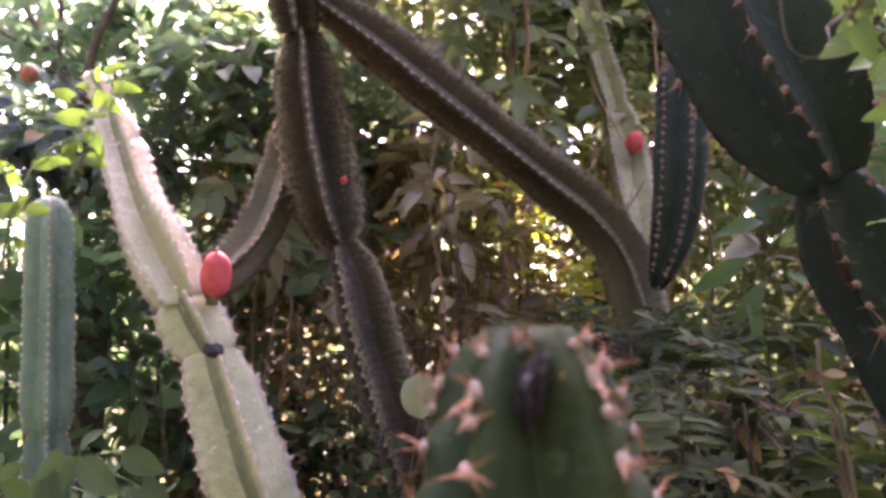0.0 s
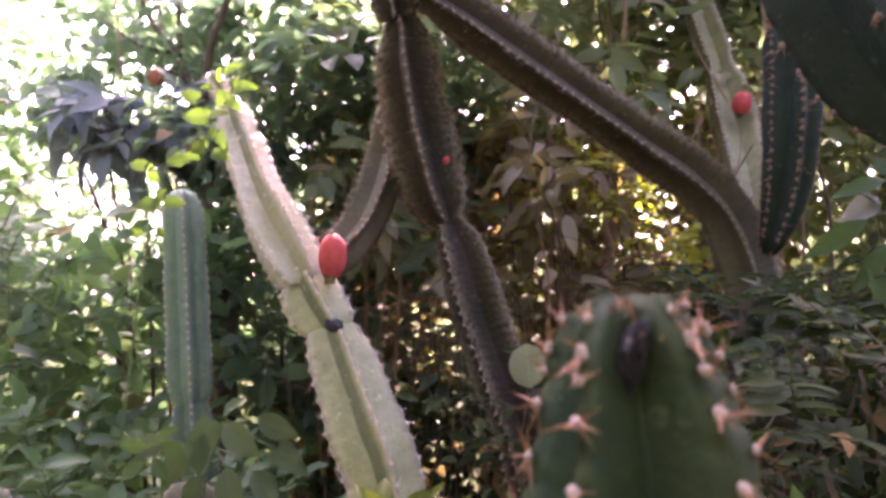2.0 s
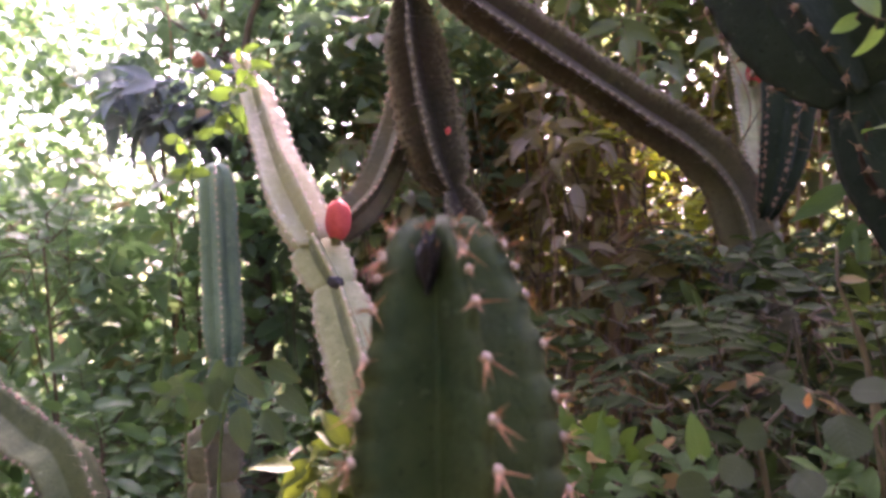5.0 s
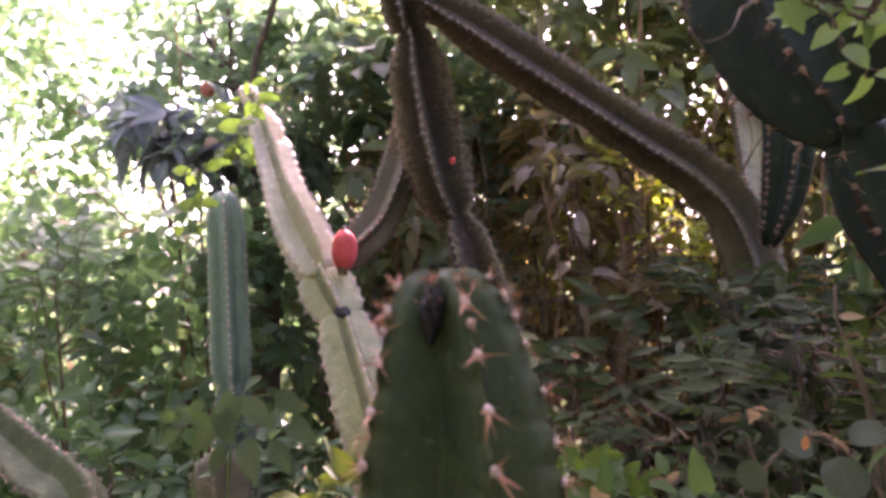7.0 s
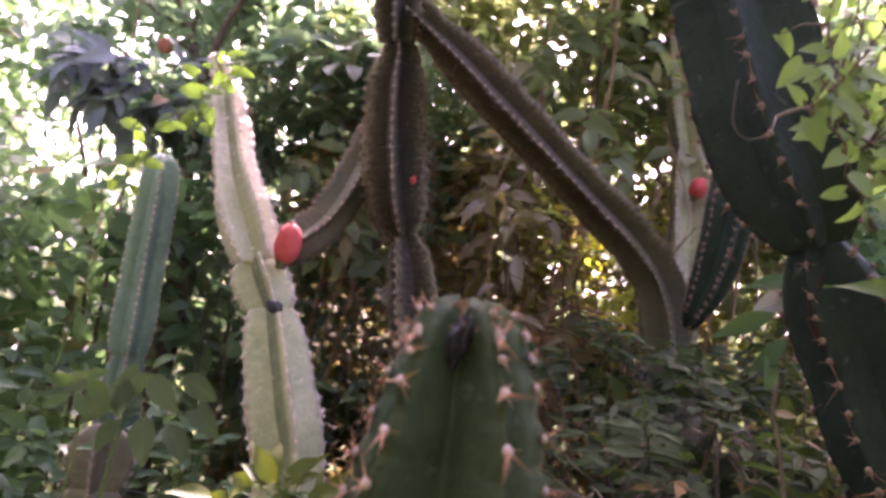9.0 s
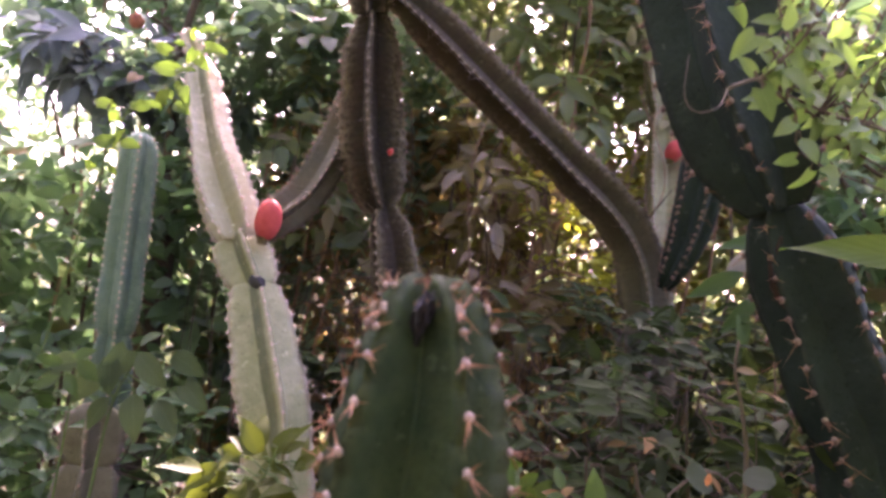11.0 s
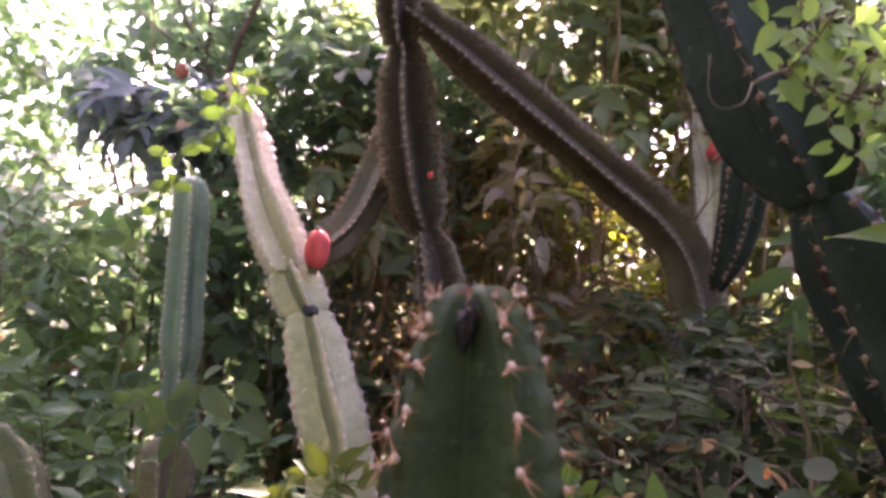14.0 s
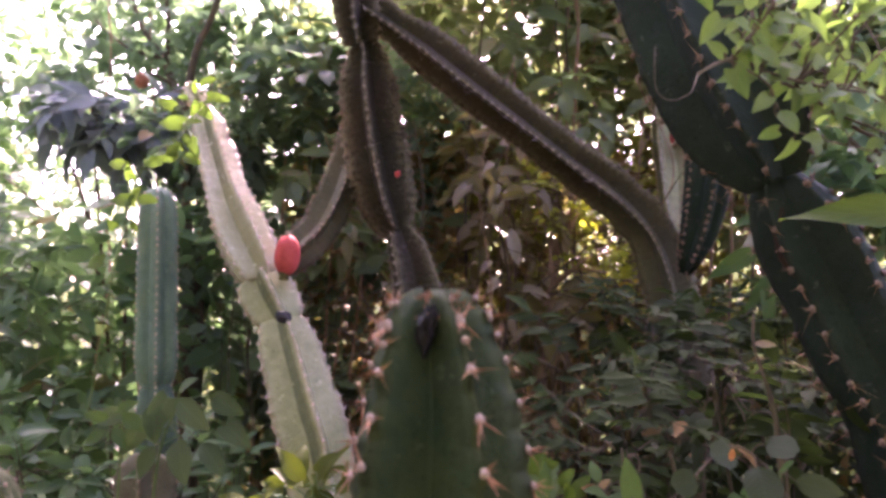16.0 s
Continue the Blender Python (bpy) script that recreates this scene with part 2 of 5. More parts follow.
L_LIME = leaf_mat("leaf_lime", (0.051, 0.103, 0.019), (0.089, 0.144, 0.027), (0.117, 0.226, 0.027), dead_part=0.0, own=True)
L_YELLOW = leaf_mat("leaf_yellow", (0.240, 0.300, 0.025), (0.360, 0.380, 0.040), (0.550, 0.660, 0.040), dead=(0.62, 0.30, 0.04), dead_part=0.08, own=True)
L_GREEN = leaf_mat("leaf_green", (0.034, 0.075, 0.030), (0.075, 0.134, 0.048), (0.134, 0.269, 0.053), own=True, shine=0.15)
L_LEAFY = leaf_mat("leaf_teal_green", (0.046, 0.103, 0.055), (0.119, 0.206, 0.092), (0.143, 0.293, 0.092), own=True, dead_part=0.0, shine=0.35, rough=0.45)
L_DUSTY = leaf_mat("leaf_dusty", (0.058, 0.094, 0.047), (0.105, 0.154, 0.084), (0.101, 0.189, 0.056), own=True, dead_part=0.0, shine=0.12, rough=0.7)
L_DEAD = leaf_mat("leaf_dead", (0.22, 0.16, 0.10), (0.42, 0.36, 0.28), (0.35, 0.28, 0.2), own=True, rough=0.8, shine=0.1)
L_LITTER = leaf_mat("leaf_litter", (0.12, 0.08, 0.04), (0.24, 0.17, 0.10), (0.2, 0.14, 0.08), rough=0.8, shine=0.1)


# ---- building helpers ----
def mesh_of(name, verts, faces, material, smooth=True, crest=None, along=None):
    me = bpy.data.meshes.new(name)
    me.from_pydata([tuple(v) for v in verts], [], faces)
    if smooth:
        me.polygons.foreach_set("use_smooth", [True] * len(me.polygons))
    if crest is not None:
        me.attributes.new("crest", "FLOAT", "POINT").data.foreach_set("value", crest)
    if along is not None:
        me.attributes.new("along", "FLOAT", "POINT").data.foreach_set("value", along)
    me.materials.append(material)
    me.update()
    return me


def part(name, me, parent, label="", m=None):
    ob = new(name, me)
    ob.parent = parent
    if m is not None:
        ob.matrix_local = m
    if label:
        ob["label"] = label
    return ob


def thing(name, label, category, group="", kind="", at=(0, 0, 0)):
    ob = new(name)
    ob.empty_display_size = 0.05
    ob.location = at
    return tagged(ob, label, category, group, kind)


def spline(pts, step):
    """Points of a smooth line through pts (any number of columns), about step apart."""
    p = np.array(pts, float)
    p = np.vstack([2 * p[0] - p[1], p, 2 * p[-1] - p[-2]])
    out = []
    for i in range(1, len(p) - 2):
        n = max(2, int(np.ceil(np.linalg.norm(p[i + 1, :3] - p[i, :3]) / step)))
        for k in range(n):
            u = k / n
            out.append(0.5 * (2 * p[i] + (p[i + 1] - p[i - 1]) * u + (2 * p[i - 1] - 5 * p[i] + 4 * p[i + 1] - p[i + 2]) * u * u
                              + (3 * p[i] - p[i - 1] - 3 * p[i + 1] + p[i + 2]) * u ** 3))
    out.append(p[-2])
    return np.array(out)


def frames_along(c):
    """Tangent, a side that starts towards -y, and the third axis, along a line."""
    t = np.gradient(c, axis=0)
    t /= np.linalg.norm(t, axis=1)[:, None]
    side = np.zeros_like(c)
    hint = np.array([0.0, -1.0, 0.0])
    for i in range(len(c)):
        hint = hint - t[i] * (hint @ t[i])
        hint /= np.linalg.norm(hint)
        side[i] = hint
    return t, side, np.cross(t, side)


class Stem:
    """A ribbed cactus stem along a line of (x, y, z, radius)."""

    def __init__(self, pts, ribs=5, phase=0.0, valley=0.55, gap=0.022, notch=0.06, step=0.008, wobble=0.03, seed=1, broad=1.0, flat=False, shadowed=False, ripple=0.0, deep=0.0):
        s = spline(pts, step)
        self.c, self.r = s[:, :3], np.maximum(s[:, 3], 0.002)
        self.ribs, self.phase, self.valley, self.gap, self.notch = ribs, radians(phase), valley, gap, notch
        self.broad, self.flat, self.shadowed, self.ripple, self.deep = broad, flat, shadowed, ripple, deep
        self.t, self.a, self.b = frames_along(self.c)
        d = np.linalg.norm(np.diff(self.c, axis=0), axis=1)
        self.s = np.concatenate([[0], np.cumsum(d)])
        rng = np.random.default_rng(seed)
        k = 1 + wobble * np.interp(self.s, np.arange(0, self.s[-1] + 0.1, 0.05), rng.normal(size=len(np.arange(0, self.s[-1] + 0.1, 0.05))))
        self.r = self.r * k

    def mesh(self, name, material, per=8):
        n = self.ribs * per
        th = np.arange(n) / n * 2 * np.pi
        u = (np.arange(n) / per) % 1
        d = np.minimum(u, 1 - u) * 2
        ridge = np.clip(1 - (np.sqrt(d ** (2 * self.broad) + 0.012) - 0.11) * 1.12, 0, 1)
        if self.flat:
            # flat flanks meeting in a sharp groove, blunt crests
            half = np.pi / self.ribs
            phi = d * half
            run = self.valley * np.sin(half) / (np.sin(phi) * (1 - self.valley * np.cos(half)) + self.valley * np.sin(half) * np.cos(phi))
            ridge = np.clip((np.minimum(run, 0.93 + 0.05 * np.cos(phi * 4)) - self.valley) / (1 - self.valley), 0, 1)
        scallop = 1 - self.notch * np.abs(np.cos(np.pi * self.s / self.gap)) ** 6
        low = np.full(len(self.s), self.valley)
        if self.deep:
            low *= 1 - 0.75 * np.clip(1 - (self.s[-1] - self.s) / self.deep, 0, 1)
        rr = self.r[:, None] * (low[:, None] + (1 - low[:, None]) * ridge[None, :] * scallop[:, None])
        if self.ripple:
            # shallow folds that run from each areole down the flanks
            fold = np.cos(2 * np.pi * (self.s[:, None] / self.gap + 0.35 * d[None, :]))
            rr = rr * (1 + self.ripple * fold * np.sin(np.pi * np.clip(d, 0, 1))[None, :])
        ang = th + self.phase
        v = self.c[:, None, :] + rr[..., None] * (np.cos(ang)[None, :, None] * self.a[:, None, :] + np.sin(ang)[None, :, None] * self.b[:, None, :])
        if self.deep:
            # the grooves sink in at the top, so that the ribs stand up as shoulders
            sink = 0.024 * np.clip(1 - (self.s[-1] - self.s) / 0.05, 0, 1)[:, None] * (1 - ridge)[None, :]
            v = v - sink[..., None] * self.t[:, None, :]
        v = v.reshape(-1, 3)
        m = len(self.c)
        faces = [(i * n + j, i * n + (j + 1) % n, (i + 1) * n + (j + 1) % n, (i + 1) * n + j) for i in range(m - 1) for j in range(n)]
        faces += [tuple(range(n - 1, -1, -1)), tuple(range((m - 1) * n, m * n))]
        me = mesh_of(name, v, faces, material, crest=np.tile(ridge, m), along=np.repeat(self.s, n))
        if self.shadowed:
            # one flank of the first rib is painted darker, as the shaded side of its groove
            strip = np.where((th > 2 * np.pi - np.pi / self.ribs * 1.02) & (d > 0.16), 1.0, 0.0)
            me.attributes.new("shadowed", "FLOAT", "POINT").data.foreach_set("value", np.tile(strip, m))
        return me

    def seats(self, rib, jitter=0.0):
        """Where the areoles of one rib sit: place, outward way, tangent."""
        out = []
        ang = self.phase + rib / self.ribs * 2 * np.pi
        for s in np.arange(self.gap * 0.5, self.s[-1], self.gap):
            i = min(int(np.searchsorted(self.s, s)), len(self.s) - 1)
            w = np.cos(ang) * self.a[i] + np.sin(ang) * self.b[i]
            out.append((self.c[i] + w * self.r[i] * (1 - 0.3 * self.notch), w, self.t[i], i))
        return out


def spine_verts(verts, faces, base, way, length, thick):
    way = way / np.linalg.norm(way)
    x = np.cross(way, (0.3, 0.5, 0.8)); x /= np.linalg.norm(x)
    y = np.cross(way, x)
    k = len(verts)
    for q in range(3):
        a = q * 2.0944
        verts.append(base + thick * (math.cos(a) * x + math.sin(a) * y))
    verts.append(base + way * length)
    faces.extend([(k, k + 1, k + 3), (k + 1, k + 2, k + 3), (k + 2, k, k + 3)])


def areole_meshes(felt, rng, pad=0.0035, kinds=6):
    """Felt pads, pointing along +x: a few to choose from."""
    out = []
    for _ in range(kinds):
        verts, faces = [], []
        for x, g in ((-0.0015, 1.0), (0.35 * pad, 0.95), (0.75 * pad, 0.5)):
            for q in range(7):
                verts.append(np.array([x, pad * g * math.cos(q * 0.8976), 1.2 * pad * g * math.sin(q * 0.8976)]) * (1 + 0.1 * rng.normal()))
        for ring in (0, 1):
            faces.extend([(7 * ring + q, 7 * ring + (q + 1) % 7, 7 * ring + 7 + (q + 1) % 7, 7 * ring + 7 + q) for q in range(7)])
        faces.append(tuple(14 + q for q in range(7)))
        out.append(mesh_of("areole", verts, faces, felt))
    return out


def tube(pts, sides=6, step=0.02, wob=0.0, rng=None):
    """Verts and faces of a tapered round stem along (x, y, z, radius)."""
    s = spline(pts, step)
    c, r = s[:, :3], np.maximum(s[:, 3], 0.0004)
    if wob:
        r = r * (1 + wob * rng.normal(size=len(r)))
    t, a, b = frames_along(c)
    ang = np.arange(sides) / sides * 2 * np.pi
    v = c[:, None] + r[:, None, None] * (np.cos(ang)[None, :, None] * a[:, None] + np.sin(ang)[None, :, None] * b[:, None])
    m = len(c)
    f = [(i * sides + j, i * sides + (j + 1) % sides, (i + 1) * sides + (j + 1) % sides, (i + 1) * sides + j) for i in range(m - 1) for j in range(sides)]
    f += [tuple(range(sides - 1, -1, -1)), tuple(range((m - 1) * sides, m * sides))]
    return v.reshape(-1, 3), f


def joined(tubes):
    verts, faces, k = [], [], 0
    for v, f in tubes:
        verts.append(v)
        faces.extend([tuple(i + k for i in q) for q in f])
        k += len(v)
    return np.vstack(verts), faces


def leaf_shape(length, width, kind="oval", fold=0.18, droop=0.25, rows=5, cols=3, wave=0.0):
    """A blade from its stalk along +x, folded at the midrib, drooping at the tip, wavy at the rim. Verts and faces."""
    v, f = [], []
    half = cols // 2
    for i in range(rows + 1):
        u = i / rows
        if kind == "heart":
            w = math.sin(math.pi * min(1, (u * 0.9 + 0.1)) ** 0.62) ** 0.8
        elif kind == "lance":
            w = math.sin(math.pi * u ** 0.85) ** 1.1
        elif kind == "round":
            w = math.sqrt(max(0, 1 - (2 * u - 1) ** 2))
        else:
            w = math.sin(math.pi * u ** 0.8) ** 0.75
        w = max(w, 0.0) * width / 2
        x, z = length * u, -droop * length * u * u
        for s in range(-half, half + 1):
            k = s / half
            back = 0.14 * length * (1 - u) * abs(k) if kind == "heart" and u < 0.3 else 0
            v.append((x - back, k * w, z + abs(k) ** 1.3 * fold * w + wave * abs(k) * length * math.sin(7 * u + 2 * k)))
    for i in range(rows):
        for s in range(cols - 1):
            a = cols * i + s
            f.append((a, a + 1, a + cols + 1, a + cols))
    return np.array(v), f


def turn_to(ways, ups, spin=None):
    """Rotation matrices whose x is ways and whose z is near ups."""
    x = ways / np.linalg.norm(ways, axis=1)[:, None]
    y = np.cross(ups, x)
    y /= np.maximum(np.linalg.norm(y, axis=1), 1e-6)[:, None]
    z = np.cross(x, y)
    return np.stack([x, y, z], axis=2)


def scatter(name, parent, shapes, places, ways, ups, sizes, material, rng):
    """Many leaves joined into one mesh."""
    verts, loops, starts, total, tv, tl = [], [], [], [], 0, 0
    R = turn_to(ways, ups)
    pick = rng.integers(len(shapes), size=len(places))
    for k, (v, f) in enumerate(shapes):
        idx = np.nonzero(pick == k)[0]
        if not len(idx):
            continue
        w = np.einsum("nij,vj->nvi", R[idx] * sizes[idx][:, None, None], v) + places[idx][:, None, :]
        verts.append(w.reshape(-1, 3))
        q = np.array(f)[None] + (np.arange(len(idx)) * len(v))[:, None, None] + tv
        loops.append(q.reshape(-1))
        tv += len(idx) * len(v)
    verts, loops = np.vstack(verts), np.concatenate(loops)
    me = bpy.data.meshes.new(name)
    me.vertices.add(len(verts)); me.vertices.foreach_set("co", verts.astype(np.float32).ravel())
    me.loops.add(len(loops)); me.loops.foreach_set("vertex_index", loops.astype(np.int32))
    nf = len(loops) // 4
    me.polygons.add(nf); me.polygons.foreach_set("loop_start", np.arange(nf, dtype=np.int32) * 4)
    me.polygons.foreach_set("use_smooth", np.ones(nf, dtype=bool))
    me.update(calc_edges=True)
    me.materials.append(material)
    ob = new(name, me)
    if parent is not None:
        ob.parent = parent
    ob["kind"] = "stuff"
    return ob


def unit(v):
    v = np.asarray(v, float)
    return v / np.linalg.norm(v)


def leaf_matrix(p, way, up, size=1.0):
    R = turn_to(np.array([way]), np.array([up]))[0]
    return Matrix.Translation(Vector(p)) @ Matrix([list(r) for r in R]).to_4x4() @ Matrix.Diagonal((size, size, size, 1))


def blades(specs, material):
    out = []
    for L, w, kind, fold, droop in specs:
        v, f = leaf_shape(L, w, kind, fold, droop, 8, 5, 0.025)
        out.append(mesh_of("leaf", v, f, material))
    return out


def shrub(name, label, base, blobs, sprays, per, meshes, bark, rng, lean=(0, 0, 0.4), spread=0.9, size=(0.7, 1.25),
          reach=0.16, category="shrub", stem_r=0.012, pinnate=False, face=(0, -0.5, 1.0), group="", stems=None):
    """A shrub: stems from its foot, twigs in ellipsoid masses, every leaf a part of its own. blobs: (centre, half sizes)."""
    top = thing(name, label, category, group, at=base)
    base = np.array(base, float)
    wood = []
    for c, h in blobs:
        c = np.array(c, float)
        mid = (base + c) / 2 + rng.normal(size=3) * 0.05
        wood.append(tube([(*base - np.array([0, 0, 0.03]), stem_r), (*mid, stem_r * 0.8), (*c, stem_r * 0.45)], 6, 0.05))
    leaves = []
    for i in range(sprays):
        c, h = blobs[i % len(blobs)]
        c, h = np.array(c, float), np.array(h, float)
        tilt = np.array(face) + rng.normal(size=3) * (0.4 if pinnate else 0.2)
        d = rng.normal(size=3); d /= np.linalg.norm(d)
        p = c + d * h * rng.uniform(0.35, 1.0)
        way = unit(d * spread + np.array(lean) + rng.normal(size=3) * 0.35)
        q = p + way * reach
        bend = p + way * reach * 0.5 + np.array([0, 0, reach * 0.12])
        knot = c + (p - c) * 0.35
        wood.append(tube([(*knot, stem_r * 0.35), (*((knot + p) / 2 + rng.normal(size=3) * 0.01), stem_r * 0.28), (*p, stem_r * 0.22), (*bend, stem_r * 0.16), (*q, stem_r * 0.08)], 4, 0.05))
        for k in range(per):
            u = (k + 0.6) / per
            at = p + (q - p) * u + np.array([0, 0, reach * 0.48 * u * (1 - u)])
            side = unit(np.cross(way, (0, 0, 1.0)) + 1e-3) * (1 if k % 2 else -1)
            if k == per - 1:
                w = way + rng.normal(size=3) * 0.2
            else:
                w = side * 0.9 + way * (0.5 if not pinnate else 0.25) + rng.normal(size=3) * (0.25 if not pinnate else 0.12)
            leaves.append((at, unit(w), unit(tilt + rng.normal(size=3) * (0.14 if pinnate else 0.38)), rng.uniform(*size)))
    for v, f in wood[:len(blobs)]:
        part("branch", mesh_of("branch", v - base, f, bark), top)
    tagged(part("twig_tangle", mesh_of("twig_tangle", *joined([(v - base, f) for v, f in wood[len(blobs):]]), bark), top), kind="stuff")
    for at, w, up, s in leaves:
        part("leaf", meshes[rng.integers(len(meshes))], top, m=leaf_matrix(at - base, w, up, s))
    return top


# ---- ground ----
def ground():
    n = 60
    xs = np.sign(np.linspace(-1, 1, n)) * np.abs(np.linspace(-1, 1, n)) ** 3 * 400
    v, f = [], []
    for y in xs:
        for x in xs:
            v.append((x, y + 1.5, (0.05 * noise.noise((x * 0.7, y * 0.7, 0)) if abs(x) + abs(y) < 40 else 0) - 0.16 * max(0, y - 5.0)))
    for j in range(n - 1):
        for i in range(n - 1):
            f.append((j * n + i, j * n + i + 1, (j + 1) * n + i + 1, (j + 1) * n + i))
    tagged(new("ground", mesh_of("ground", v, f, M_SOIL)), "dark damp forest soil under fallen leaves", "ground", kind="structure")
    rng = np.random.default_rng(3)
    k = 5000
    p = np.column_stack([rng.uniform(-4, 3.5, k), rng.uniform(-2.5, 5.5, k), rng.uniform(0.05, 0.09, k)])
    a = rng.uniform(0, 6.28, k)
    ob = scatter("leaf_litter", None, [leaf_shape(0.09, 0.045, "oval", 0.3, 0.1, 3)], p, np.column_stack([np.cos(a), np.sin(a), rng.normal(0, 0.2, k)]),
                 rng.normal(size=(k, 3)) * 0.3 + (0, 0, 1), rng.uniform(0.6, 1.4, k), L_LITTER, rng)
    tagged(ob, "brown fallen leaves lying on the forest floor", "leaf litter")


ground()


# ---- cacti ----
def cactus(name, label, stems, base, category="cactus"):
    """stems: (points, options of Stem, material, spine options, label). One part a stem joint, a spine row a rib under it."""
    top = thing(name, label, category, at=base)
    rng = np.random.default_rng(len(label))
    b = np.array([*base, 0.0])
    for i, (pts, opt, material, sp, lab) in enumerate(stems):
        st = Stem([tuple(np.array(p) - b) for p in pts], seed=i + 3, **opt)
        joint = part("stem", st.mesh("stem", material, 16 if st.flat else 8), top, lab)
        pads, spine, count, length, thick = sp
        verts, faces = [], []
        if not pads:
            continue
        for k in range(st.ribs):
            for p, w, t, j in st.seats(k):
                if p[2] + b[2] > 0.95 and st.r[j] > 0.012:
                    part("areole", pads[rng.integers(len(pads))], joint, m=leaf_matrix(p, w, t, rng.uniform(0.75, 1.2)))
                    for _ in range(count):
                        spine_verts(verts, faces, p, 0.6 * w + rng.normal(size=3) * 0.65, length * (rng.uniform(0.5, 1.4) if rng.uniform() > 0.07 else 3.0), thick)
        tagged(part("fine_bristle", mesh_of("fine_bristle", verts, faces, spine, smooth=False), joint), kind="stuff")
    return top


RS = np.random.default_rng(8)
PALE_SPINES = (areole_meshes(M_FELT, RS, 0.0031), M_SPINE_WHITE, 9, 0.009, 0.0005)
DARK_SPINES = (areole_meshes(M_FELT_MID, RS, 0.0024), M_SPINE_DULL, 16, 0.012, 0.0006)
OLIVE_SPINES = (areole_meshes(M_FELT_MID, RS, 0.0036), M_SPINE_PALE, 7, 0.010, 0.0006)
TEAL_SPINES = (areole_meshes(M_SPINE_PALE, RS, 0.0040), M_SPINE, 5, 0.008, 0.0006)
NIGHT_SPINES = (areole_meshes(M_FELT_DULL, RS, 0.0045), M_SPINE, 6, 0.016, 0.0008)
cactus("columnar_cactus", "pale waxy grey-green columnar cactus leaning over with jointed ribs", [
    ([(-0.15, 1.10, 0.0, 0.09), (-0.17, 1.12, 0.5, 0.09), (-0.25, 1.18, 1.0, 0.08), (-0.292, 1.21, 1.178, 0.08), (-0.323, 1.23, 1.245, 0.08), (-0.374, 1.27, 1.346, 0.077), (-0.419, 1.306, 1.43, 0.066), (-0.436, 1.318, 1.46, 0.053)],
     dict(ribs=4, phase=32, valley=0.34, gap=0.034, notch=0.055, step=0.005, flat=True, shadowed=True, ripple=0.008), M_PALE, PALE_SPINES, ""),
    ([(-0.434, 1.317, 1.452, 0.054), (-0.447, 1.322, 1.475, 0.066), (-0.474, 1.336, 1.51, 0.070), (-0.498, 1.35, 1.545, 0.064), (-0.508, 1.355, 1.56, 0.054)],
     dict(ribs=4, phase=32, valley=0.34, gap=0.034, notch=0.055, step=0.005, flat=True, shadowed=True, ripple=0.008), M_PALE, PALE_SPINES, ""),
    ([(-0.504, 1.353, 1.552, 0.054), (-0.516, 1.36, 1.575, 0.065), (-0.545, 1.375, 1.615, 0.077), (-0.627, 1.42, 1.734, 0.070), (-0.675, 1.45, 1.82, 0.062), (-0.702, 1.47, 1.872, 0.060), (-0.724, 1.483, 1.918, 0.056), (-0.733, 1.488, 1.936, 0.046), (-0.742, 1.494, 1.955, 0.053), (-0.757, 1.502, 1.99, 0.052), (-0.772, 1.508, 2.022, 0.038), (-0.783, 1.51, 2.04, 0.029), (-0.796, 1.51, 2.066, 0.030), (-0.812, 1.51, 2.095, 0.027), (-0.822, 1.51, 2.112, 0.012)],
     dict(ribs=5, phase=50, valley=0.36, gap=0.03, notch=0.07, step=0.005, flat=True, wobble=0.05, shadowed=True, ripple=0.01), M_PINK, PALE_SPINES, "pale pinkish scurf with a painted sun patch on the upper joint"),
], (-0.15, 1.10, 0.0))
cactus("columnar_cactus", "upright blue-green columnar cactus among leaves", [
    ([(-0.96, 1.68, 0.0, 0.066), (-0.975, 1.68, 0.6, 0.066), (-0.981, 1.68, 1.013, 0.064), (-0.988, 1.68, 1.16, 0.062), (-0.992, 1.68, 1.225, 0.05), (-0.993, 1.68, 1.24, 0.044)],
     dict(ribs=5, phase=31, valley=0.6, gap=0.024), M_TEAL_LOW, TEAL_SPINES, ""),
    ([(-0.993, 1.68, 1.235, 0.044), (-0.995, 1.68, 1.281, 0.061), (-1.001, 1.68, 1.464, 0.063), (-1.007, 1.68, 1.65, 0.062), (-1.012, 1.68, 1.76, 0.057), (-1.015, 1.68, 1.815, 0.045), (-1.017, 1.68, 1.838, 0.026), (-1.018, 1.68, 1.846, 0.006)],
     dict(ribs=5, phase=31, valley=0.6, gap=0.024), M_TEAL, TEAL_SPINES, ""),
], (-0.96, 1.68, 0.0))
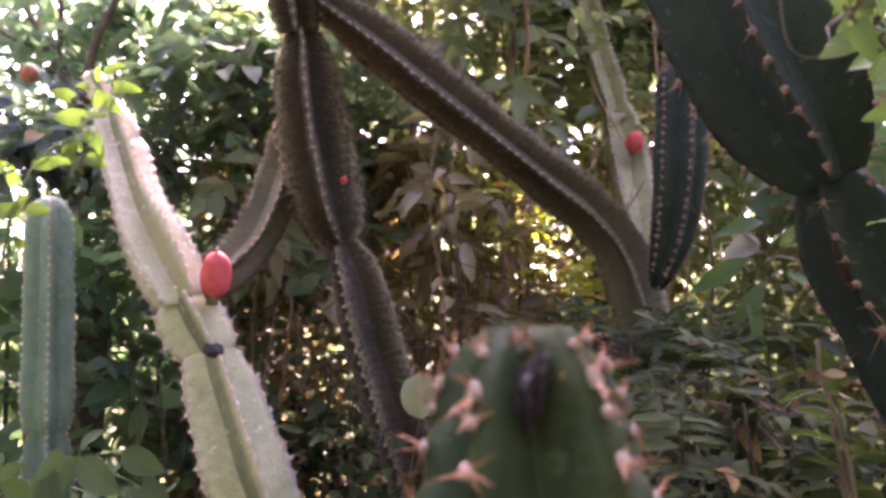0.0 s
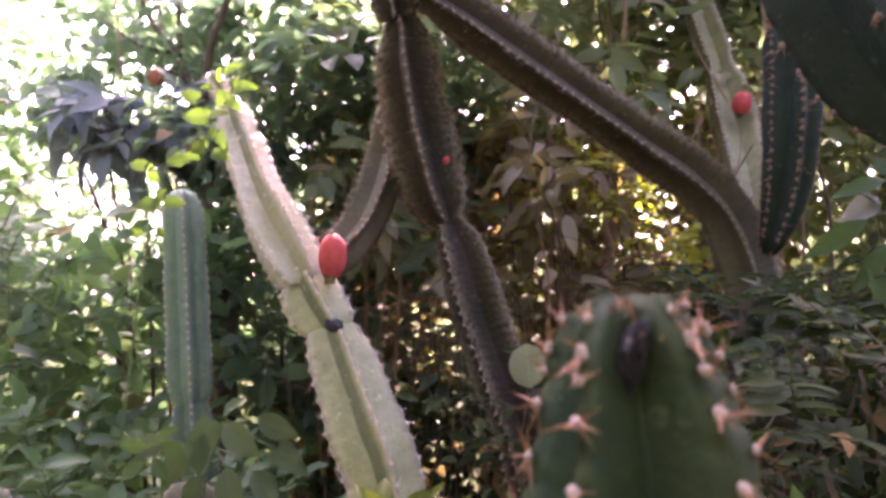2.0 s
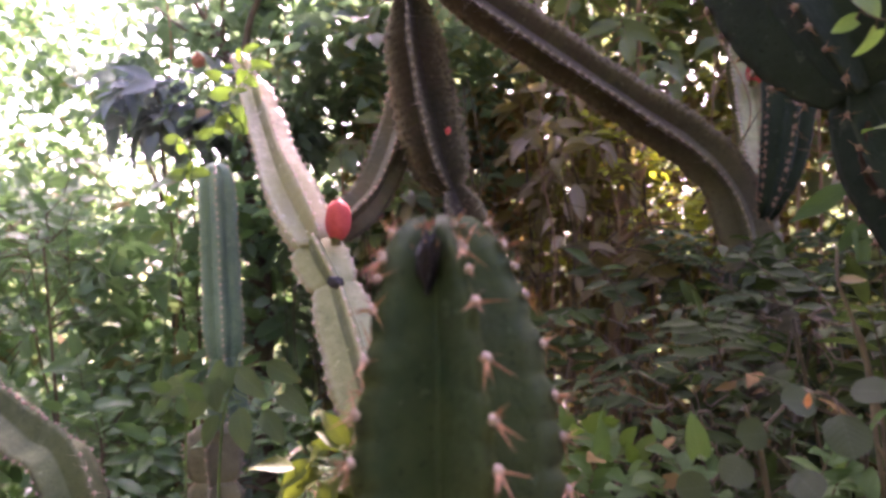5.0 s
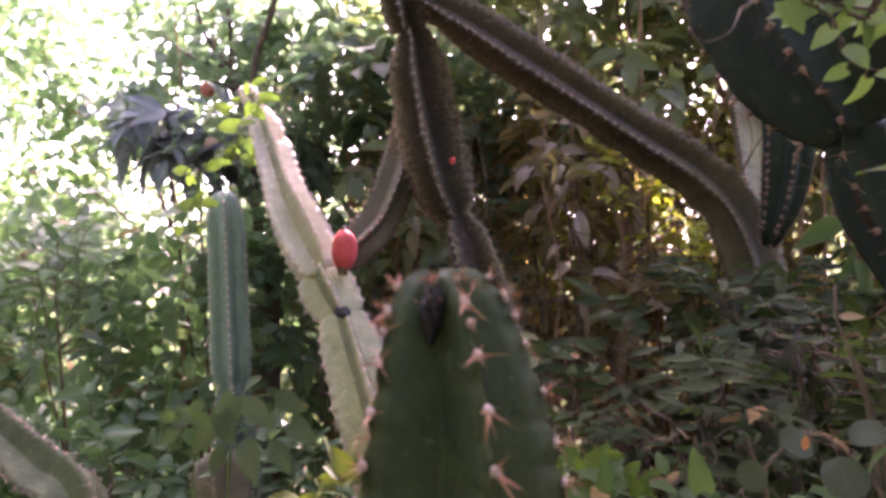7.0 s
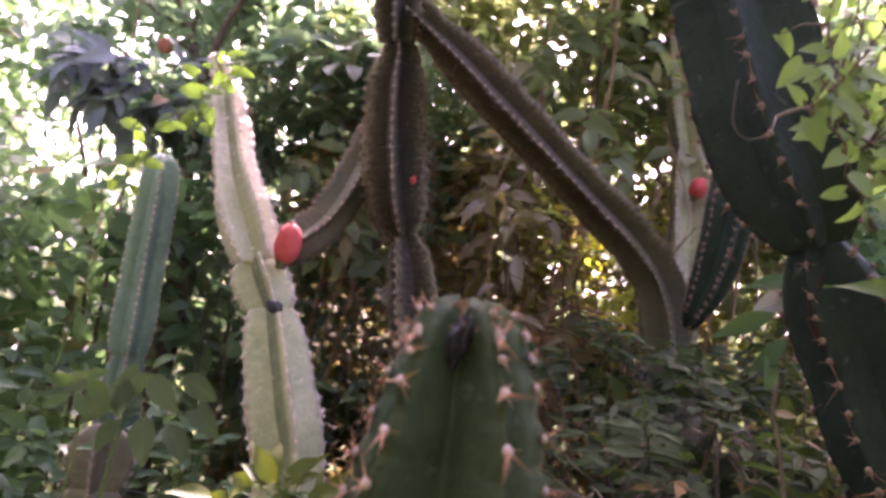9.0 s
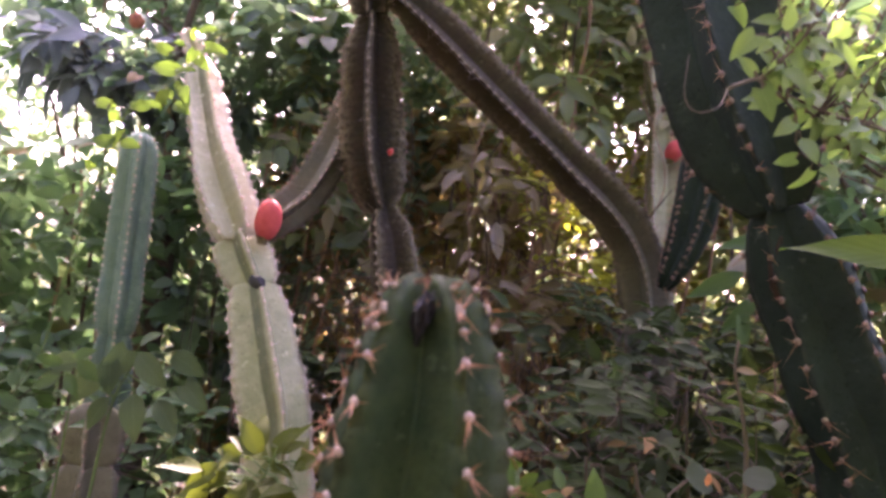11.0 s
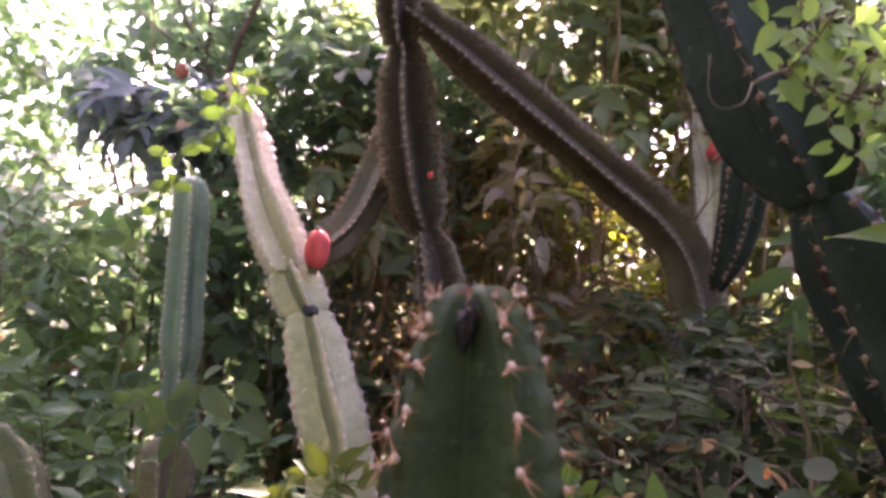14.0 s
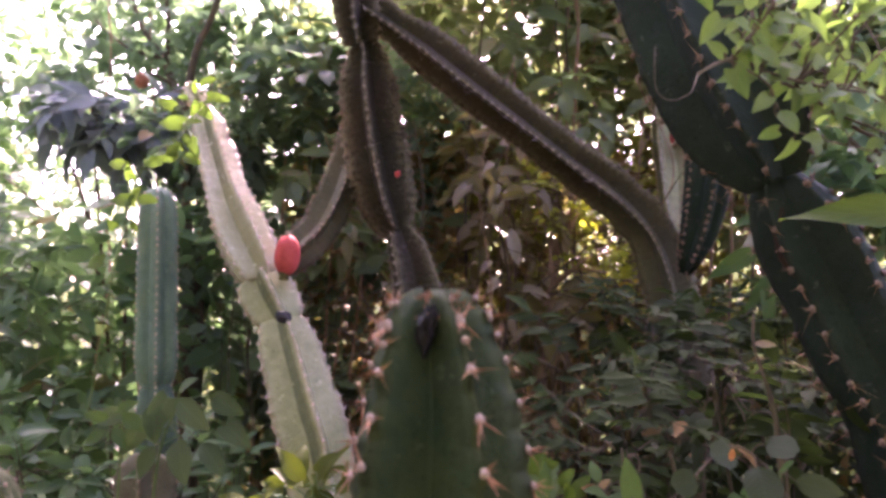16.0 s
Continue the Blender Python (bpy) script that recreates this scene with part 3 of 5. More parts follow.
cactus("tree_cactus", "dark brown spiny tree cactus with hanging and slanting joints", [
    ([(-0.40, 1.40, 3.0, 0.07), (-0.345, 1.46, 2.6, 0.072), (-0.334, 1.48, 2.451, 0.071), (-0.334, 1.52, 2.298, 0.068), (-0.325, 1.54, 2.21, 0.05)],
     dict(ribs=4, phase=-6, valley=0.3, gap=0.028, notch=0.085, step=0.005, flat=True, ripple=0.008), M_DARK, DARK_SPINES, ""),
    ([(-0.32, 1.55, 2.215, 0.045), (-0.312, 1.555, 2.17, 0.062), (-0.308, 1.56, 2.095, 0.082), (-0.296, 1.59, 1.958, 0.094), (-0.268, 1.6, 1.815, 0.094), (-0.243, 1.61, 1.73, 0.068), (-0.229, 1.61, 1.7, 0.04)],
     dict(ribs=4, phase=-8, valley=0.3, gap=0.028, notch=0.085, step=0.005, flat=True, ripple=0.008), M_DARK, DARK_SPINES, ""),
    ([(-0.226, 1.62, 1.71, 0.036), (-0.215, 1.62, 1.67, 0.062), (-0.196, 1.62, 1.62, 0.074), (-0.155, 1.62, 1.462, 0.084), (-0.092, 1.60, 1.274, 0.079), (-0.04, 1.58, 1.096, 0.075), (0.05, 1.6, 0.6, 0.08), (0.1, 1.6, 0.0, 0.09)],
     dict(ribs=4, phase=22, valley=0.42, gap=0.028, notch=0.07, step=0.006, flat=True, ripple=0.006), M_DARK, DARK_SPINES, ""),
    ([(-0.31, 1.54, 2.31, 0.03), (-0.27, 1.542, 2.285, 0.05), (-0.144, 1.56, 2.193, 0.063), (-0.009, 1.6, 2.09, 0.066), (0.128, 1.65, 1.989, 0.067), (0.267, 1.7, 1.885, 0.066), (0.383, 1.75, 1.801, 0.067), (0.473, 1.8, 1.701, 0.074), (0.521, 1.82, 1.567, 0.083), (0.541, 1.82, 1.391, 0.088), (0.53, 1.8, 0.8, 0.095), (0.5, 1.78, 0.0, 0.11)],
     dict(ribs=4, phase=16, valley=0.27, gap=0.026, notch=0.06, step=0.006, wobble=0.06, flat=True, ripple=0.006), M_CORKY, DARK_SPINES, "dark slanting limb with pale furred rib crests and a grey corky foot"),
    ([(0.555, 1.77, 1.6, 0.02), (0.567, 1.75, 1.636, 0.034), (0.596, 1.74, 1.735, 0.057), (0.613, 1.72, 1.874, 0.066), (0.623, 1.72, 2.018, 0.067), (0.62, 1.72, 2.13, 0.055), (0.615, 1.72, 2.175, 0.03), (0.614, 1.72, 2.19, 0.008)],
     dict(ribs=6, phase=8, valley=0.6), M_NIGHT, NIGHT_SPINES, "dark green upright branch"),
    ([(0.55, 1.84, 1.58, 0.02), (0.564, 1.87, 1.636, 0.024), (0.568, 1.93, 1.71, 0.042), (0.583, 2.05, 1.822, 0.068), (0.595, 2.2, 1.989, 0.08), (0.586, 2.28, 2.15, 0.075), (0.578, 2.325, 2.245, 0.05), (0.57, 2.352, 2.31, 0.064), (0.544, 2.4, 2.452, 0.058), (0.52, 2.42, 2.6, 0.055), (0.505, 2.43, 2.7, 0.05), (0.50, 2.43, 2.74, 0.02)],
     dict(ribs=4, phase=38, valley=0.3, notch=0.06, step=0.006, flat=True), M_GREY, PALE_SPINES, "pale grey upright branch"),
    ([(-0.60, 1.47, 1.54, 0.03), (-0.525, 1.5, 1.604, 0.052), (-0.476, 1.52, 1.645, 0.056), (-0.44, 1.56, 1.7, 0.057), (-0.412, 1.6, 1.785, 0.058), (-0.40, 1.66, 1.89, 0.058), (-0.38, 1.70, 2.0, 0.055), (-0.34, 1.66, 2.1, 0.03)],
     dict(ribs=4, phase=16, valley=0.34, gap=0.026, notch=0.08, step=0.006, flat=True), M_LIMB, OLIVE_SPINES, "curved grey-brown branch"),
], (0.5, 1.78, 0.0))
cactus("tree_cactus", "thick dark blue-green cactus trunk with a bent joint", [
    ([(0.14, 0.92, 2.75, 0.1), (0.28, 0.88, 2.35, 0.1), (0.37, 0.86, 2.109, 0.098), (0.392, 0.86, 2.056, 0.098), (0.466, 0.85, 1.858, 0.103), (0.505, 0.85, 1.78, 0.092), (0.533, 0.85, 1.722, 0.068), (0.545, 0.85, 1.695, 0.045)],
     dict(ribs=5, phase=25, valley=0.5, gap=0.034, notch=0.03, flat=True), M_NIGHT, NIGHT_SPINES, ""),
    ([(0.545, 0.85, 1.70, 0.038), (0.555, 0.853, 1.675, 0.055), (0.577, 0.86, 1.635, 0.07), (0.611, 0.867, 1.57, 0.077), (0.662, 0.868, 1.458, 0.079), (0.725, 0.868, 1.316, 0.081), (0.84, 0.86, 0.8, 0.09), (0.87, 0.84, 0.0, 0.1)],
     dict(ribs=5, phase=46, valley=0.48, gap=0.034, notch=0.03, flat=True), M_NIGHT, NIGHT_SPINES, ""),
    ([(0.543, 0.825, 1.655, 0.005), (0.540, 0.826, 1.63, 0.014), (0.548, 0.832, 1.595, 0.018), (0.560, 0.838, 1.57, 0.011), (0.566, 0.84, 1.555, 0.004)],
     dict(ribs=5, phase=10, valley=0.6, gap=0.013, notch=0.25, step=0.003, wobble=0.25), M_RUST, ([], M_SPINE, 0, 0, 0), "rusty corky scab below the joint"),
], (0.87, 0.84, 0.0))
cactus("columnar_cactus", "low grey-green leaning cactus half hidden by leaves", [
    ([(-1.515, 1.18, 1.298, 0.02), (-1.485, 1.17, 1.288, 0.045), (-1.384, 1.15, 1.249, 0.06), (-1.249, 1.12, 1.189, 0.07), (-1.1, 1.1, 1.114, 0.075), (-0.977, 1.08, 1.038, 0.077), (-0.8, 1.05, 0.6, 0.08), (-0.72, 1.02, 0, 0.085)],
     dict(ribs=4, phase=8, valley=0.4, notch=0.08, gap=0.027, flat=True), M_GREYGREEN, OLIVE_SPINES, ""),
], (-0.72, 1.02, 0.0))
cactus("columnar_cactus", "short brownish jointed cactus behind broad leaves", [
    ([(-0.76, 1.3, 0.0, 0.07), (-0.762, 1.3, 0.6, 0.074), (-0.76, 1.3, 0.88, 0.076), (-0.76, 1.3, 0.965, 0.07), (-0.76, 1.3, 0.987, 0.05)],
     dict(ribs=4, phase=22, valley=0.34, gap=0.027, notch=0.08, flat=True), M_STUMP, OLIVE_SPINES, ""),
    ([(-0.76, 1.3, 0.983, 0.046), (-0.76, 1.3, 1.005, 0.066), (-0.762, 1.3, 1.05, 0.074), (-0.765, 1.3, 1.10, 0.062), (-0.767, 1.3, 1.125, 0.036), (-0.767, 1.3, 1.132, 0.01)],
     dict(ribs=4, phase=22, valley=0.34, gap=0.027, notch=0.08, flat=True), M_STUMP, OLIVE_SPINES, ""),
], (-0.76, 1.3, 0.0))


def front_cactus():
    top = thing("columnar_cactus", "dark green cactus tip with pink woolly areoles and reddish spines", "cactus", at=(0.133, 0.36, 0.0))
    o = np.array([0.133, 0.36, 0.0, 0.0])
    pts = [(0.133, 0.36, 0.0, 0.09), (0.133, 0.36, 0.7, 0.095), (0.133, 0.36, 1.2, 0.095), (0.133, 0.36, 1.347, 0.089), (0.133, 0.36, 1.383, 0.084), (0.133, 0.36, 1.424, 0.075), (0.131, 0.36, 1.456, 0.066), (0.129, 0.36, 1.485, 0.057),
           (0.127, 0.36, 1.505, 0.048), (0.126, 0.36, 1.517, 0.038), (0.125, 0.36, 1.524, 0.025), (0.125, 0.36, 1.527, 0.008)]
    st = Stem([tuple(np.array(p) - o) for p in pts], ribs=5, phase=38, valley=0.33, gap=0.036, notch=0.07, step=0.004, wobble=0.0, flat=True, ripple=0.004, deep=0.09)
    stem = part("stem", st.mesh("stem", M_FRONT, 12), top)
    rng = np.random.default_rng(5)
    ball = bmesh.new()
    bmesh.ops.create_icosphere(ball, subdivisions=2, radius=1)
    for v in ball.verts:
        v.co *= 1 + 0.45 * noise.noise(v.co * 2.6)
    pad = bpy.data.meshes.new("areole"); ball.to_mesh(pad); ball.free()
    pad.materials.append(M_FELT_NEAR)
    pad.polygons.foreach_set("use_smooth", [True] * len(pad.polygons))
    kinds = []
    for k in range(6):
        v, f = [], []
        spine_verts(v, f, np.zeros(3), np.array([1.0, 0.1 * rng.normal(), 0.1 * rng.normal()]), 0.011 + 0.003 * k, 0.0008 + 0.0001 * k)
        kinds.append(mesh_of("spine", v, f, M_SPINE, smooth=False))
    for rib in range(5):
        for p, w, t, i in st.seats(rib):
            if p[2] < 1.15 or st.r[i] < 0.02:
                continue
            s = 0.0038 if st.r[i] > 0.04 else 0.0028
            part("areole", pad, stem, m=leaf_matrix(p, w, t) @ Matrix.Diagonal((s * 0.8, s, s * 1.1, 1)))
            for k in range(6):
                part("spine", kinds[rng.integers(6) if k < 4 else 5], stem, m=leaf_matrix(p, unit(0.6 * w - 0.15 * t + rng.normal(size=3) * 0.55), t))
        # crowded young areoles towards the growing tip
        ang = st.phase + rib / st.ribs * 2 * np.pi
        for d in np.arange(0.014, 0.062, 0.017):
            i = int(np.searchsorted(st.s, st.s[-1] - d))
            w = np.cos(ang) * st.a[i] + np.sin(ang) * st.b[i]
            p = st.c[i] + w * st.r[i] * 0.985
            out = unit(w + st.t[i] * (1.2 - 14 * d))
            s = 0.0026 + 0.012 * d
            part("areole", pad, stem, m=leaf_matrix(p, out, st.t[i] - w * 0.5) @ Matrix.Diagonal((s, s, s * 1.1, 1)))
            for k in range(4):
                part("spine", kinds[rng.integers(3)], stem, m=leaf_matrix(p, unit(0.7 * out + rng.normal(size=3) * 0.5), w + 0.1))
    v, f = [], []
    for k in range(130):
        a, r = rng.uniform(0, 6.28), abs(rng.normal(0, 0.022))
        b = np.array([-0.004 + r * math.cos(a), r * math.sin(a), 1.519 - r * r * 8])
        spine_verts(v, f, b, np.array([math.cos(a) * 0.9, math.sin(a) * 0.9, 0.7]) + rng.normal(size=3) * 0.35, rng.uniform(0.004, 0.010), 0.0008)
    tagged(part("spine_tuft", mesh_of("spine_tuft", v, f, M_SPINE, smooth=False), stem, "dense reddish spines on the tip"), kind="stuff")

    lump = bmesh.new()
    bmesh.ops.create_icosphere(lump, subdivisions=3, radius=1)
    for q in lump.verts:
        q.co = Vector((q.co.x * 0.008, q.co.y * 0.012, q.co.z * 0.021)) * (1 + 0.6 * noise.noise(q.co * 1.9) + 0.3 * noise.noise(q.co * 6.0))
    lm = bpy.data.meshes.new("dry_scar"); lump.to_mesh(lm); lump.free()
    lm.materials.append(M_SCAR)
    part("dry_scar", lm, stem, "dark shrivelled flower scar", m=pose(-0.004, -0.024, 1.492, 24, 8, 0))


front_cactus()


def fruit(at, length, width, way, label):
    top = thing("cactus_fruit", label, "fruit", "red cactus fruits", at=at)
    prof = [(0, 0.25), (0.06, 0.55), (0.18, 0.82), (0.38, 1.0), (0.6, 0.98), (0.8, 0.82), (0.93, 0.52), (1, 0.2)]
    v, f = tube([(0.004 * math.sin(3 * u), 0, length * (u - 0.5), width / 2 * k) for u, k in prof], 20, length / 14)
    rot = Vector(way).to_track_quat("Z", "Y").to_matrix().to_4x4()
    part("body", mesh_of("body", v, f, M_FRUIT), top, m=rot)
    v, f = tube([(0, 0, -length * 0.62, width * 0.2), (0, 0, -length * 0.5, width * 0.2), (0, 0, -length * 0.42, width * 0.3)], 10, 0.005)
    part("stalk", mesh_of("stalk", v, f, M_FRUIT_END), top, "short olive stalk", m=rot)
    v, f = tube([(0, 0, length * 0.46, width * 0.12), (0, 0, length * 0.52, width * 0.09), (0.003, 0, length * 0.58, width * 0.03)], 8, 0.004)
    part("flower_scar", mesh_of("flower_scar", v, f, M_FRUIT_END), top, "dry brown flower remnant", m=rot)
    return top


fruit((-0.440, 1.345, 1.615), 0.098, 0.062, (0.1, -0.1, 1), "ripe red egg-shaped fruit on the pale cactus")
fruit((0.600, 2.145, 2.075), 0.075, 0.058, (0.25, -0.1, 1), "small red fruit on the pale grey branch")

# ---- woods behind ----
FAR = [leaf_shape(0.10, 0.055, "oval", 0.2, 0.25, 3), leaf_shape(0.12, 0.05, "lance", 0.2, 0.3, 3), leaf_shape(0.085, 0.06, "heart", 0.2, 0.2, 3)]


def off_lane(p):
    """True for places outside the narrow lane by which the sun reaches the yellow bush."""
    d = np.array(p) - np.array([0.34, 2.06, 1.72])
    s = d @ np.array(aim)
    away = np.linalg.norm(d - s[:, None] * np.array(aim), axis=1)
    return (away > 0.14) | (s < 0.1)


def wood_mass(name, label, count, box, material, seed, keep=None, size=(0.7, 1.3), shapes=FAR, category="foliage"):
    """Leaves in uneven clumps; the mass thins out raggedly towards its rim."""
    rng = np.random.default_rng(seed)
    mid = np.array([(a + b) / 2 for a, b in box])
    half = np.array([(b - a) / 2 for a, b in box])
    p = mid + half * rng.uniform(-1.12, 1.12, (count, 3))
    cl = np.array([noise.noise((q[0] * 1.9 + seed, q[1] * 1.9, q[2] * 1.9)) for q in p])
    big = np.array([noise.noise((q[0] * 0.8, q[1] * 0.8 + seed, q[2] * 0.8)) for q in p])
    edge = np.max(np.abs((p - mid) / half) * (1, 1, 0.9), axis=1) + 0.28 * big
    ok = (cl > rng.uniform(-0.45, 0.1, count)) & (edge < 1.02) & (p[:, 2] > 0.03 - 0.16 * np.maximum(0, p[:, 1] - 6.5))
    if keep is not None:
        ok &= rng.uniform(0, 1.3, size=count) < np.array([keep(*q) for q in p])
    p = p[ok & off_lane(p)]
    n = len(p)
    a = rng.uniform(0, 6.28, n)
    ways = np.column_stack([np.cos(a), np.sin(a), rng.normal(-0.35, 0.4, n)])
    ups = rng.normal(size=(n, 3)) * 0.55 + (0, -0.3, 1)
    ob = scatter(name, None, shapes, p, ways, ups, rng.uniform(*size, n), material, rng)
    tagged(ob, label, category)
    return ob


def open_sky(x, y, z):
    """How thick the wood stands: thin towards the bright gap high on one side."""
    ax, az = x / y, (z - 1.5) / y
    k = 1.0 if az > 0.2 else 1.3
    if -0.36 < ax < -0.14 and -0.16 < az < 0.05:
        k *= 0.3
    if -0.35 < ax < 0.35 and az > 0.38:
        k *= 0.75
    if -0.8 < ax < -0.15 and az > 0.36:
        k *= 0.35
    if 0.0 < ax < 0.4 and az > 0.25:
        k *= 2.2
    gap = min(1, max(0, (-0.5 - ax) / 0.25)) * min(1, max(0, (1.32 + ax) / 0.15))
    k *= 1 - 0.3 * gap * min(1, max(0, (az - 0.02) / 0.12))
    k *= 1 - 0.5 * min(1, max(0, (az - 0.22) / 0.15))
    if ax < 0.0:
        k *= 1 - 0.5 * min(1, max(0, (az - 0.3) / 0.1))
    return k * (0.55 if 0.08 < ax < 0.2 and 0.08 < az < 0.4 else 1.0)


def vista(x, y, z):
    """A gap in the far woods, where the land falls away and the sky shows low down."""
    return 0.0 if -0.36 < x / y < -0.24 else 1.3


def hollow(x, y, z):
    """Thin low down behind the pale cactus."""
    return 0.75 if -0.9 < x < -0.3 and 1.1 < z < 1.55 else 1.3


def glade(x, y, z):
    """Thin round the sunlit yellow bush."""
    if -0.8 < x < -0.25 and 1.0 < z < 1.6:
        return 1.0
    return 0.5 if 0.15 < x < 0.55 and 1.6 < z < 2.0 else 1.3


def window(x, y, z):
    """A thin place in the leaves between the slanting limb and the thick trunk, with the sunlit wood beyond."""
    ax, az = (x - 0.22) / (y + 0.2), (z - 1.53) / (y + 0.2)
    return 0.3 if 0.08 < ax < 0.22 and 0.1 < az < 0.42 else 1.3


def sun_way(x, y, z):
    """An open lane in the canopy that lets the sun down on the yellow bush."""
    return min(window(x, y, z), 0.9 if -0.15 < x < 0.65 else 1.3)


wood_mass("woodland", "dense dim woodland leaves behind the cacti", 95000, ((-6.5, 4.2), (2.9, 5.5), (0.0, 4.2)), L_FAR, 11, open_sky, (0.6, 1.2))
wood_mass("thicket", "brownish tangled leaves and dry foliage", 22000, ((-1.0, 0.9), (2.35, 2.95), (0.3, 2.1)), L_BROWN, 12, glade, (0.45, 0.9))
wood_mass("thicket", "dim tangled leaves between the cactus stems", 8500, ((-1.45, -0.2), (2.15, 2.9), (1.1, 2.5)), L_CANOPY, 16, hollow, (0.45, 0.9))
wood_mass("thicket", "dim leaves round the leaning tree", 900, ((-1.4, -0.95), (1.85, 2.3), (1.3, 2.15)), L_CANOPY, 18, None, (0.5, 0.9))
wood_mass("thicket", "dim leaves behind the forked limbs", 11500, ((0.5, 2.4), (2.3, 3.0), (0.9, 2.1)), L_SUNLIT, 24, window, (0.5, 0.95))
wood_mass("undershrub", "undershrub with leaves painted dark for deep shade", 12000, ((0.15, 2.0), (1.55, 2.4), (0.0, 1.5)), L_SHADE, 17, None, (0.5, 0.9))
# Mostly out of view, added to hold skylight off the lower right.
wood_mass("undershrub", "dark-painted leafy scrub added to shade the thick trunk", 4500, ((0.98, 2.0), (0.1, 1.5), (0.0, 1.55)), L_SHADE, 54, None, (0.5, 0.9))
wood_mass("undershrub", "low scrub painted dim behind the pale leaning cactus", 2600, ((-0.75, -0.1), (1.9, 2.25), (0.0, 1.17)), L_SHADE, 58, None, (0.45, 0.85))
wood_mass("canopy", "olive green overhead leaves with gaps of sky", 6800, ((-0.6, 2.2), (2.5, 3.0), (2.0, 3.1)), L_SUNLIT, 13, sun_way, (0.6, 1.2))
wood_mass("canopy", "dim olive leaves high behind the limbs", 8500, ((-0.3, 1.7), (3.0, 3.6), (2.1, 3.6)), L_SUNLIT, 29, window, (0.5, 1.0))
wood_mass("canopy", "bluish green leaves of a thin canopy against the sky", 2600, ((-2.7, -0.75), (2.35, 3.0), (1.75, 3.0)), L_CANOPY, 26, None, (0.4, 0.9))
wood_mass("canopy", "pale sunlit leaves thinning out against the bright sky", 5600, ((-4.2, -1.6), (2.5, 3.6), (1.7, 3.6)), L_LEFT, 51, None, (0.35, 0.75))
wood_mass("undergrowth", "tall bright leafy growth at the rim of the clearing", 3500, ((-3.9, -2.45), (2.3, 3.0), (1.5, 3.5)), L_LEFT, 53, None, (0.5, 1.0))
wood_mass("canopy", "green leaves above the hanging joint", 4800, ((-0.7, 0.75), (2.45, 2.95), (2.35, 3.25)), L_SUNLIT, 52, None, (0.5, 0.95))
wood_mass("thicket", "yellow-green leaves painted as sunlit below the slanting limb", 2000, ((-0.15, 0.95), (2.3, 2.6), (1.45, 2.1)), L_GLOW, 27, None, (0.3, 0.65))
wood_mass("undergrowth", "green leafy undergrowth", 11500, ((-3.6, -0.75), (1.75, 2.7), (0.2, 1.75)), L_LEFT, 14, None, (0.7, 1.4))
# Unseen wood round the camera; its height is set to block low skylight.
wood_mass("woodland", "unseen leafy wood added around the clearing to hold back skylight", 26000, ((-6, 0), (-4.0, -1.6), (0.0, 6.5)), L_FAR, 15, None, (1.5, 2.6))
wood_mass("woodland", "unseen tall leafy wood added behind the clearing against frontal light", 25000, ((0, 6), (-4.0, -1.6), (0.0, 6.5)), L_FAR, 25, None, (1.5, 2.6))
wood_mass("woodland", "mostly unseen leafy wood added on one side against sidelight", 15000, ((-7.0, -4.0), (-2.5, 3.5), (0.0, 6.5)), L_LEFT, 19, None, (1.5, 2.6))
wood_mass("woodland", "leafy wood on the far side of the dark trunk", 5600, ((2.9, 6.0), (-2.5, 4.0), (0.0, 3.3)), L_CANOPY, 20, None, (1.5, 2.6))
wood_mass("far_woods", "sunlit yellow-green woods in the distance", 12000, ((-11, 9), (7.0, 11), (-0.5, 1.5)), L_SUNLIT, 22, vista, (2.0, 3.6))
wood_mass("far_woods", "sunlit yellow-green woods beyond the forked limbs", 4200, ((-0.9, 9.5), (6.5, 9.5), (-0.3, 3.0)), L_SUNLIT, 28, None, (2.0, 3.6))
wood_mass("ground_cover", "low green herbs covering the forest floor", 14000, ((-5, 4), (-2.5, 5.0), (0.02, 0.3)), L_LEFT, 23, None, (0.5, 1.0))

# ---- shrubs, vines and single leaves near the camera ----
R = np.random.default_rng(21)
BUSH = blades([(0.070, 0.024, "oval", 0.15, 0.25), (0.058, 0.026, "oval", 0.15, 0.15), (0.085, 0.024, "lance", 0.2, 0.3), (0.078, 0.020, "lance", 0.2, 0.2)], L_BUSH)
BROAD = blades([(0.11, 0.07, "heart", 0.2, 0.25), (0.10, 0.055, "oval", 0.2, 0.3)], L_DUSTY)
LIME_SMALL = blades([(0.056, 0.036, "heart", 0.15, 0.2), (0.05, 0.03, "oval", 0.15, 0.25)], L_LIME)
GREEN = blades([(0.07, 0.04, "heart", 0.15, 0.2), (0.065, 0.032, "oval", 0.2, 0.25)], L_GREEN)
YELLOW = blades([(0.06, 0.026, "oval", 0.15, 0.2), (0.05, 0.024, "oval", 0.15, 0.2)], L_YELLOW)
LEAFY = blades([(0.07, 0.036, "heart", 0.25, 0.25), (0.07, 0.028, "oval", 0.3, 0.3), (0.085, 0.028, "lance", 0.3, 0.35)], L_LEAFY)
DEAD = blades([(0.11, 0.04, "lance", 0.5, 0.5), (0.09, 0.045, "oval", 0.6, 0.3)], L_DEAD)

